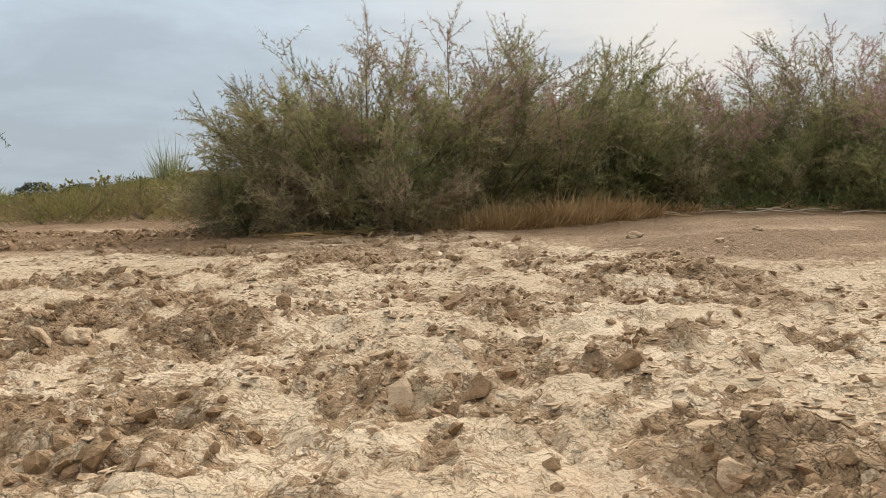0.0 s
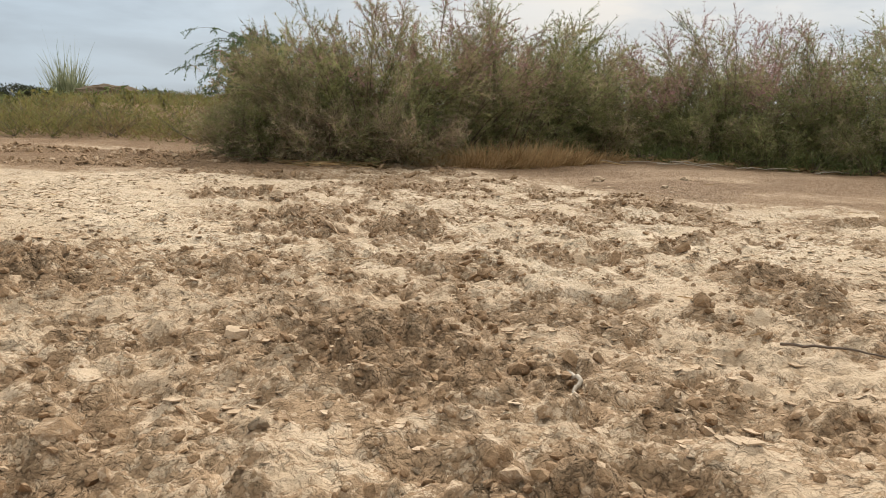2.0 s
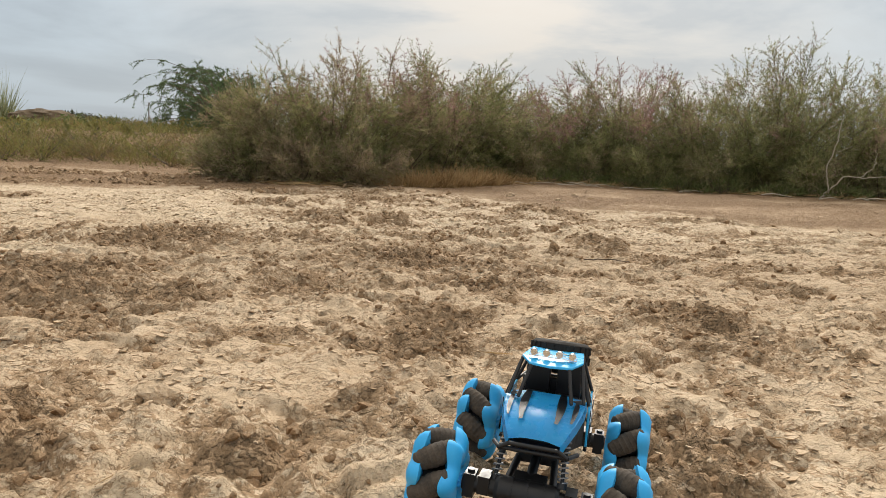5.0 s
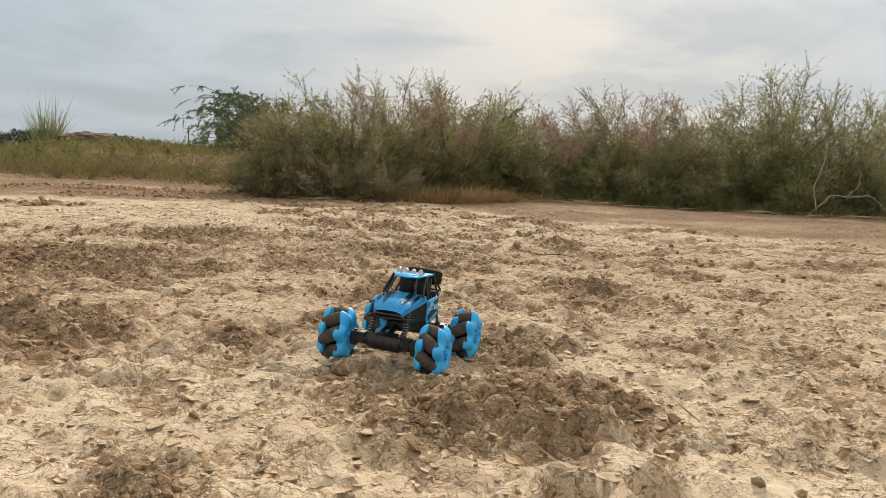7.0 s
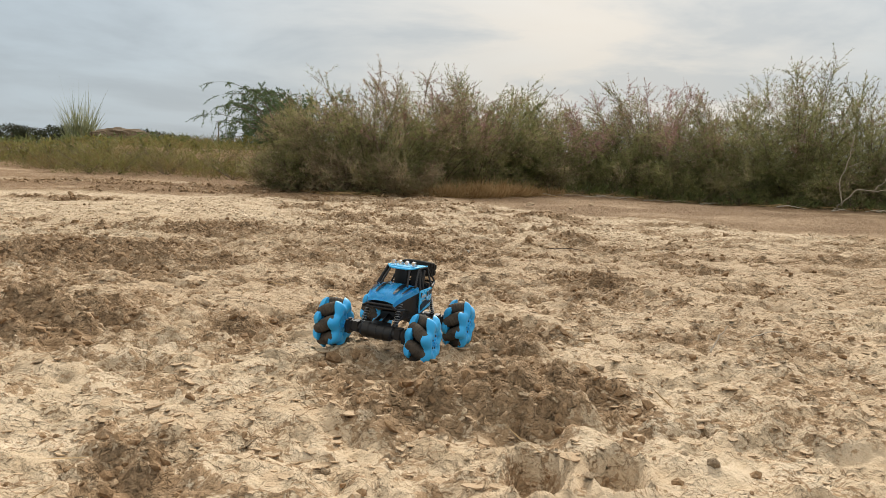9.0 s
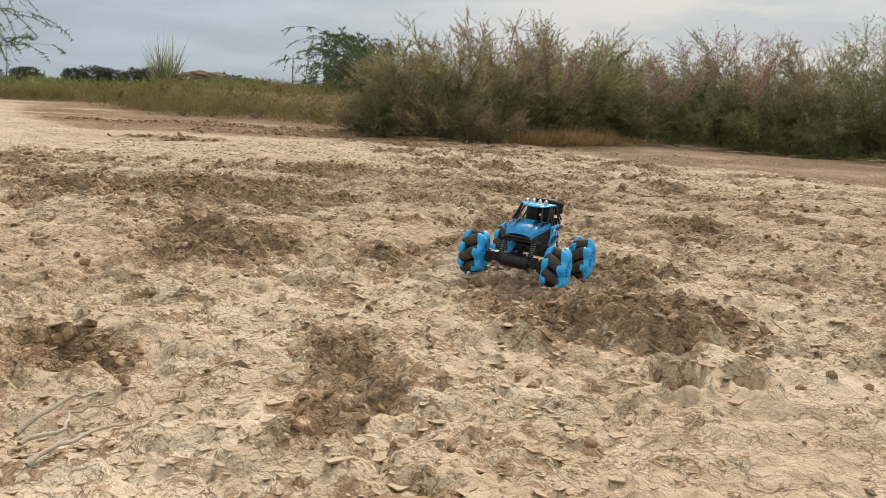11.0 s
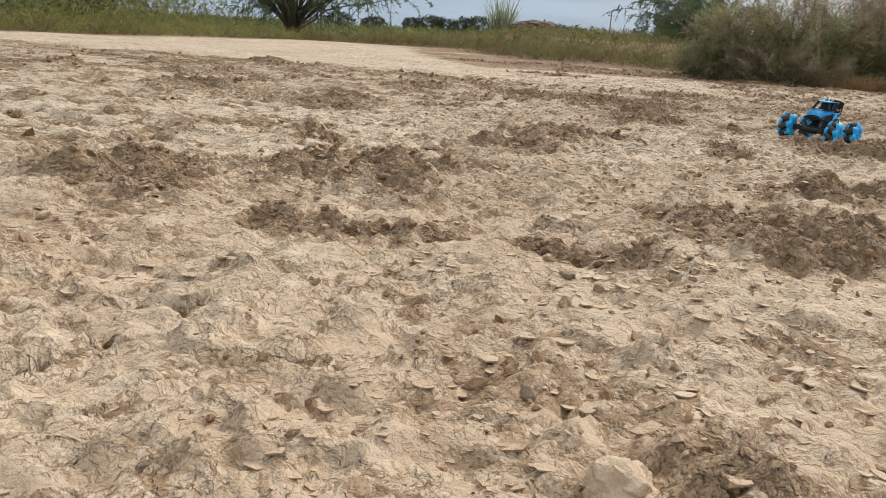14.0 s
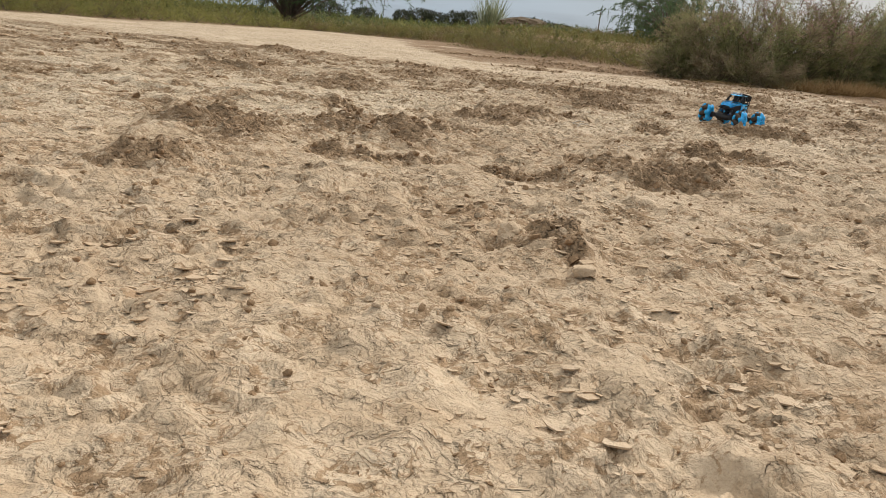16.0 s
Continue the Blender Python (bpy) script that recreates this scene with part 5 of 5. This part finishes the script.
# black side of the engine bay and grille
for s in (1, -1):
    bm = bmesh.new()
    slab(bm, [(0.030, s * 0.0455, 0.086), (0.030, s * 0.0455, 0.130), (0.058, s * 0.0445, 0.126), (0.088, s * 0.0395, 0.118), (0.114, s * 0.029, 0.106), (0.100, s * 0.030, 0.098)], (0, -s * 0.003, 0))
    bm_part("engine_bay_side", bm, BLACK, car, "", body_m)
bm = bmesh.new()
box_into(bm, 0.108, 0, 0.101, 0.010, 0.050, 0.010)
for k in range(7):
    box_into(bm, 0.114, -0.021 + 0.007 * k, 0.101, 0.004, 0.0026, 0.008)
bm_part("grille", bm, BLACK, car, "", body_m)

# front bumper of bent tube
for a_, b2_ in (((0.120, -0.036, 0.100), (0.120, 0.036, 0.100)), ((0.122, -0.026, 0.1065), (0.122, 0.026, 0.1065)), ((0.120, -0.036, 0.100), (0.098, -0.045, 0.098)), ((0.120, 0.036, 0.100), (0.098, 0.045, 0.098)), ((0.121, -0.036, 0.100), (0.122, -0.026, 0.1065)), ((0.121, 0.036, 0.100), (0.122, 0.026, 0.1065))):
    ob = rod("bumper_bar", a_, b2_, 0.0024, BLACK, car)
    ob.matrix_local = body_m

# doors / side panels
for s in (1, -1):
    bm = bmesh.new()
    slab(bm, [(-0.036, s * 0.050, 0.094), (-0.042, s * 0.049, 0.112), (-0.044, s * 0.048, 0.133), (0.026, s * 0.0495, 0.131), (0.029, s * 0.050, 0.126), (0.029, s * 0.0505, 0.086), (0.024, s * 0.0505, 0.083)], (0, -s * 0.0025, 0))
    side = bm_part("side_panel", bm, BLUE, car, "blue side panel with black printed graphics", body_m, 0.0006)
    for k, poly in enumerate(([(-0.020, 0.100), (0.002, 0.094), (0.024, 0.088), (0.026, 0.100), (0.006, 0.108), (-0.004, 0.116), (-0.010, 0.108)],
                              [(-0.036, 0.121), (-0.026, 0.118), (-0.022, 0.128), (-0.038, 0.130)], [(-0.018, 0.119), (-0.013, 0.117), (-0.008, 0.126), (-0.016, 0.127)],
                              [(0.018, 0.126), (0.026, 0.127), (0.027, 0.116)])):
        bm = bmesh.new()
        slab(bm, [(px, s * 0.0512, pz) for px, pz in poly], (0, -s * 0.0008, 0))
        bm_part("graphic", bm, DECAL, side).matrix_local = Matrix()
    for k, (bx0, bx1, bz, bh) in enumerate(((-0.033, -0.016, 0.102, 0.006), (-0.002, 0.020, 0.117, 0.005), (-0.004, 0.016, 0.110, 0.0022))):
        bm = bmesh.new()
        slab(bm, [(bx0, s * 0.0513, bz), (bx1, s * 0.0513, bz - 0.002), (bx1, s * 0.0513, bz - 0.002 + bh), (bx0, s * 0.0513, bz + bh)], (0, -s * 0.0008, 0))
        bm_part("lettering_bar", bm, PALE_DECAL if k else DECAL, side).matrix_local = Matrix()

# roof with its visor edge and lamp bar
bm = bmesh.new()
slab(bm, [(-0.050, -0.032, 0.173), (0.012, -0.036, 0.175), (0.030, -0.024, 0.171), (0.034, 0.0, 0.1705), (0.030, 0.024, 0.171), (0.012, 0.036, 0.175), (-0.050, 0.032, 0.173)], (0, 0, 0.003))
roof = bm_part("roof", bm, BLUE, car, "blue roof plate", body_m, 0.0008)
bm = bmesh.new()
box_into(bm, 0.008, 0, 0.1795, 0.008, 0.056, 0.003)
box_into(bm, 0.008, -0.02, 0.178, 0.005, 0.004, 0.004)
box_into(bm, 0.008, 0.02, 0.178, 0.005, 0.004, 0.004)
bar = bm_part("light_bar", bm, LENS, car, "clear plastic roof light bar", body_m)
for k in range(4):
    bm = bmesh.new()
    yy = -0.0225 + 0.015 * k
    rod_into(bm, (0.004, yy, 0.1835), (0.013, yy, 0.1835), 0.0030, 0.0045, 12)
    rod_into(bm, (0.013, yy, 0.1835), (0.0155, yy, 0.1835), 0.0045, 0.0040, 12)
    bm_part("roof_lamp", bm, CHROME, bar, "chromed roof lamp").matrix_local = Matrix()
for px_, py_ in ((-0.030, 0.012), (-0.030, -0.012), (-0.020, 0.02)):
    bm = bmesh.new()
    slab(bm, [(px_, py_ - 0.004, 0.1765), (px_ + 0.010, py_ - 0.002, 0.1767), (px_ + 0.008, py_ + 0.004, 0.1767)], (0, 0, 0.0007))
    bm_part("graphic", bm, DECAL, roof).matrix_local = Matrix()

# roll cage
BARS = []
for s in (1, -1):
    BARS += [((0.012, s * 0.035, 0.174), (0.044, s * 0.043, 0.138)), ((0.030, s * 0.022, 0.171), (0.056, s * 0.030, 0.139)), ((0.006, s * 0.035, 0.174), (0.008, s * 0.048, 0.132)), ((0.010, s * 0.035, 0.174), (0.026, s * 0.048, 0.132)),
             ((-0.048, s * 0.031, 0.173), (-0.042, s * 0.047, 0.133)), ((-0.048, s * 0.031, 0.173), (-0.090, s * 0.036, 0.140)), ((-0.042, s * 0.047, 0.133), (-0.092, s * 0.036, 0.138)),
             ((-0.092, s * 0.036, 0.138), (-0.078, s * 0.026, 0.104)), ((-0.078, s * 0.026, 0.104), (-0.036, s * 0.046, 0.096)), ((-0.092, s * 0.036, 0.138), (-0.102, s * 0.024, 0.130)), ((-0.036, s * 0.047, 0.092), (0.030, s * 0.049, 0.082)), ((-0.048, s * 0.031, 0.173), (0.012, s * 0.035, 0.174))]
BARS += [((-0.102, -0.024, 0.130), (-0.102, 0.024, 0.130)), ((-0.092, -0.036, 0.138), (-0.092, 0.036, 0.138)), ((-0.078, -0.026, 0.104), (-0.078, 0.026, 0.104)), ((-0.046, -0.03, 0.17), (-0.040, 0.036, 0.135)), ((-0.046, 0.03, 0.17), (-0.040, -0.036, 0.135))]
for a_, b2_ in BARS:
    rod("cage_bar", a_, b2_, 0.0021, BLACK, car).matrix_local = body_m

# dark cabin: dash, seats, rear wall
bm = bmesh.new()
box_into(bm, 0.030, 0, 0.132, 0.020, 0.084, 0.012)
bm_part("dashboard", bm, BLACK, car, "", body_m, 0.003)
for s in (1, -1):
    bm = bmesh.new()
    box_into(bm, -0.012, s * 0.019, 0.122, 0.030, 0.026, 0.012)
    box_into(bm, -0.030, s * 0.019, 0.144, 0.012, 0.030, 0.050, None)
    bm_part("seat", bm, BLACK, car, "", body_m, 0.003)
bm = bmesh.new()
box_into(bm, -0.050, 0, 0.120, 0.010, 0.080, 0.040)
bm_part("rear_wall", bm, BLACK, car, "", body_m, 0.002)

# spare tyre on the tail, tipped back
spare_m = body_m @ pose(-0.080, 0, 0.166, 90, 0, 0) @ pose(0, 0, 0, 0, 0, 10)
bm = bmesh.new()
prof = [(0.017, -0.013), (0.024, -0.0155), (0.033, -0.015), (0.0365, -0.012), (0.0375, -0.006), (0.0375, 0.006), (0.0365, 0.012), (0.033, 0.015), (0.024, 0.0155), (0.017, 0.013), (0.015, 0.0), (0.017, -0.013)]
lathe_into(bm, prof, 36)
for k in range(24):
    a = 360.0 * k / 24
    for s in (1, -1):
        box_into(bm, 0.0372, s * 0.0065, 0, 0.0032, 0.0094, 0.0042, pose(0, 0, 0, 0, a + 3.75 * s, 0) @ pose(0, 0, 0, 0, 0, 0))
spare = bm_part("spare_tyre", bm, RUBBER, car, "black knobbly spare tyre lying on the tail", spare_m)
bm = bmesh.new()
lathe_into(bm, [(0.0001, -0.006), (0.016, -0.008), (0.0165, 0.008), (0.0001, 0.006)], 24)
bm_part("spare_rim", bm, BLACK, spare).matrix_local = Matrix()

# suspension
for i in (1, -1):
    zc = (foot[i, 1] + foot[i, -1]) / 2 - base_z + WHEEL_R - 0.002
    for s in (1, -1):
        hi = body_m @ Vector((i * 0.086 if i > 0 else -0.076, s * 0.031, 0.116))
        shock(car, (i * WHEELBASE / 2 - i * 0.004, s * 0.036, zc + 0.012), hi)
        rod("link_arm", (i * (WHEELBASE / 2 - 0.010), s * 0.026, zc + 0.002), body_m @ Vector((i * 0.022, s * 0.016, 0.086)), 0.0042, BLACK, car)
    rod("drive_link", (i * (WHEELBASE / 2 - 0.014), 0, zc + 0.008), body_m @ Vector((i * 0.030, 0, 0.088)), 0.0055, BLACK, car)


# ---- small things on the ground ----
def lying_stick(name, label, points, radius, mat=BLEACHED, category="stick"):
    """A crooked stick through the given points; heights are above the ground."""
    p = np.array(points, float)
    p[:, 2] += ground_z(p[:, 0], p[:, 1])
    u = np.linspace(0, len(p) - 1, 4 * len(p))
    line = np.stack([np.interp(u, np.arange(len(p)), p[:, k]) for k in range(3)], -1)
    g = np.random.default_rng(len(p) * 7 + int(abs(p[0, 0]) * 1000))
    line += g.normal(size=line.shape) * radius * 0.5
    v, q = tubes(line[None], (radius * (1.1 - 0.6 * u / u[-1]))[None], 7)
    return tagged(placed(name, mesh_of(name, v, q), mat), label, category)


lying_stick("stick", "pale bleached crooked stick lying on the mud", [(-0.410, 0.075, 0.008), (-0.405, 0.035, 0.010), (-0.425, 0.0, 0.010), (-0.438, -0.045, 0.008)], 0.0042)
lying_stick("twig", "short pale twig sticking out of a clod", [(-0.20, -1.74, 0.005), (-0.17, -1.72, 0.03), (-0.145, -1.71, 0.055)], 0.0022)
lying_stick("twig", "thin pale straw stalk on the mud", [(-0.05, -1.66, 0.008), (0.03, -1.62, 0.012), (0.09, -1.63, 0.008)], 0.0018)
lying_stick("twig", "dark thin twig on the crust", [(0.02, 0.20, 0.008), (0.09, 0.13, 0.012), (0.15, 0.08, 0.008)], 0.0026, BARK)
for k, (rx_, ry_) in enumerate([(-1.66, -2.70), (-1.63, -2.74), (-1.69, -2.64)]):
    lying_stick("root", "dry pale root strand on the mud", [(rx_, ry_, 0.006), (rx_ + 0.03, ry_ + 0.05, 0.018), (rx_ + 0.02 + 0.02 * k, ry_ + 0.10, 0.014), (rx_ + 0.06, ry_ + 0.13, 0.006)], 0.0028, BLEACHED, "root")

lying_stick("straw_stalk", "long curved pale straw stalk on the mud", [(-1.355, -3.255, 0.012), (-1.375, -3.30, 0.02), (-1.395, -3.38, 0.016), (-1.385, -3.45, 0.01)], 0.0016)
lying_stick("straw_stalk", "pale bent straw stalk on the mud", [(-0.95, -3.17, 0.01), (-0.935, -3.21, 0.02), (-0.955, -3.235, 0.01)], 0.002)

g = np.random.default_rng(67)
for i in range(14):
    sx = 1.5 + 0.28 * i + g.normal() * 0.08
    sy = float(np.interp(sx, [p[0] for p in SHRUB_EDGE], [p[1] for p in SHRUB_EDGE])) - g.uniform(0.1, 0.75)
    a_, n_ = g.normal() * 0.35, g.uniform(0.25, 0.6)
    lying_stick("stick", "pale dry stick lying along the thicket's foot", [(sx, sy, 0.012), (sx + 0.5 * n_ * math.cos(a_), sy + 0.5 * n_ * math.sin(a_) + g.normal() * 0.02, 0.03), (sx + n_ * math.cos(a_), sy + n_ * math.sin(a_), 0.012)], g.uniform(0.004, 0.008))["group"] = "sticks at the thicket"

# dead bleached branch leaning out of the thicket
dead = tagged(new("dead_branch"), "bleached bare dead branch leaning at the thicket's foot", "branch")
dead.location = (4.56, 4.30, float(ground_z(4.56, 4.30)[0]) - 0.02)
ex, ey = math.cos(radians(-33)), math.sin(radians(-33))
for pts, r0 in (([(-0.03, 0.0), (0.06, 0.12), (0.02, 0.32), (0.10, 0.62), (0.12, 0.85)], 0.012), ([(0.06, 0.10), (0.20, 0.27), (0.38, 0.25), (0.58, 0.28), (0.74, 0.13), (0.90, 0.02)], 0.010), ([(0.34, 0.25), (0.46, 0.38), (0.47, 0.52), (0.43, 0.56)], 0.007), ([(0.08, 0.5), (0.2, 0.56), (0.3, 0.54)], 0.005)):
    u = np.linspace(0, len(pts) - 1, 5 * len(pts))
    a_, h_ = np.interp(u, range(len(pts)), [p[0] for p in pts]), np.interp(u, range(len(pts)), [p[1] for p in pts])
    line = np.stack([a_ * ex, a_ * ey, h_], -1) + np.random.default_rng(len(pts)).normal(size=(len(u), 3)) * 0.006
    part("bough", [tubes(line[None], (r0 * 0.62 * (1.1 - 0.7 * u / u[-1]))[None], 6)], BLEACHED, dead)

# straw and twig litter along the foot of the thicket
g = np.random.default_rng(61)
k = 1500
lx = g.uniform(-1.3, 7.0, k)
ly = np.interp(lx, [p[0] for p in SHRUB_EDGE], [p[1] for p in SHRUB_EDGE]) + g.normal(size=k) * 0.17 - 0.08
base = np.stack([lx, ly, ground_z(lx, ly) + 0.006 + 0.02 * g.uniform(size=k)], -1)
ang = g.normal(size=k) * 0.9
way = np.stack([np.cos(ang), np.sin(ang), g.normal(size=k) * 0.12], -1)
v, q, t = blades(g, base, way, g.uniform(0.05, 0.30, k), g.uniform(0.004, 0.009, k), 0.05)
tagged(placed("twig_litter", mesh_of("twig_litter", v, q, t), STRAW), "pale dry twigs and straw littered along the thicket's foot", "litter", kind="stuff")
k = 260
lx, ly = g.uniform(-2.6, 2.0, k), g.uniform(-5.6, 4.2, k)
base = np.stack([lx, ly, ground_z(lx, ly) + 0.004], -1)
ang = g.uniform(0, 6.28, k)
v, q, t = blades(g, base, np.stack([np.cos(ang), np.sin(ang), np.abs(g.normal(size=k)) * 0.15], -1), g.uniform(0.02, 0.09, k), g.uniform(0.0015, 0.003, k), 0.08)
tagged(placed("straw_bits", mesh_of("straw_bits", v, q, t), STRAW), "thin bits of straw scattered on the mud", "litter", kind="stuff")

# green creepers at the thicket's foot
for i, (wx_, wy_) in enumerate([(2.3, 6.15), (2.7, 6.15), (3.2, 5.95), (3.6, 5.5), (3.9, 5.1), (4.4, 4.75), (5.0, 4.5)]):
    low_shrub(g, wx_, wy_, g.uniform(0.25, 0.4), g.uniform(0.14, 0.26), GREEN, "creeper", "low green creeper at the thicket's foot", 420, 0.05)["group"] = "creepers at the thicket"

# larger slabs and clods that stand out
def slab_of_mud(x, y, size, thick, seed, name, label, mat):
    g = np.random.default_rng(seed)
    bm = bmesh.new()
    kk = 11
    ring = [(size * g.uniform(0.72, 1.1) * math.cos(2 * math.pi * i / kk), size * g.uniform(0.6, 0.95) * math.sin(2 * math.pi * i / kk)) for i in range(kk)]
    slab(bm, [(px, py, 0.0) for px, py in ring], (0, 0, thick))
    bmesh.ops.bevel(bm, geom=bm.edges[:], offset=thick * 0.25, segments=2, affect="EDGES", profile=0.6)
    bmesh.ops.triangulate(bm, faces=bm.faces[:])
    bmesh.ops.subdivide_edges(bm, edges=[e for e in bm.edges if e.calc_length() > size * 0.3], cuts=1)
    for vtx in bm.verts:
        vtx.co += Vector(noise.noise_vector(vtx.co * (1.6 / size) + Vector((seed, 0, 0)))) * thick * 0.35
    ob = bm_part(name, bm, mat, None, label)
    ob["category"] = "slab"
    ob.matrix_world = Matrix.Translation((x, y, float(ground_z(x, y)[0]) - thick * 0.15)) @ Euler((g.normal() * 0.12, g.normal() * 0.12, g.uniform(0, 6))).to_matrix().to_4x4()
    return ob


for i, (sx, sy, ss, st) in enumerate([(-1.30, -5.11, 0.026, 0.014), (-1.70, -3.86, 0.040, 0.012), (-1.66, -3.80, 0.024, 0.012), (-1.56, -3.72, 0.020, 0.018), (-0.20, -2.55, 0.030, 0.010), (-1.08, -4.62, 0.028, 0.010), (-0.93, 0.33, 0.03, 0.014)]):
    slab_of_mud(sx, sy, ss, st, 500 + i, "mud_slab", "loose pale slab of dried mud crust", FLAKE)
def clod(x, y, size, seed):
    """A lump of earth with a cracked, uneven skin."""
    bm = bmesh.new()
    bmesh.ops.create_icosphere(bm, subdivisions=4, radius=1.0)
    off = Vector((seed * 1.7, seed * 0.3, 0))
    for vtx in bm.verts:
        p = vtx.co.copy()
        h = 0.34 * noise.noise(p * 1.3 + off) + 0.22 * abs(noise.noise(p * 2.9 + off)) + 0.10 * noise.noise(p * 7 + off)
        vtx.co = Vector((p.x, p.y * 0.85, p.z * 0.62)) * (0.8 + h) * size
    ob = bm_part("earth_clod", bm, LOOSE_CLOD, None, "brown lump of dry earth on the mud")
    ob["category"] = "clod"
    ob.matrix_world = Matrix.Translation((x, y, float(ground_z(x, y)[0]) + size * 0.18)) @ pose(0, 0, 0, 0, 0, seed * 37.0)
    return ob


for i, (sx, sy, ss) in enumerate([(-0.70, -0.47, 0.030), (-1.39, -1.30, 0.034), (0.92, 3.70, 0.045), (1.19, 3.30, 0.028), (-1.24, -2.63, 0.018), (-1.47, -4.90, 0.040), (-0.74, 1.52, 0.04), (-2.25, -3.1, 0.04), (1.6, 3.9, 0.03), (-1.0, 2.4, 0.045)]):
    clod(sx, sy, ss, 3 + i)
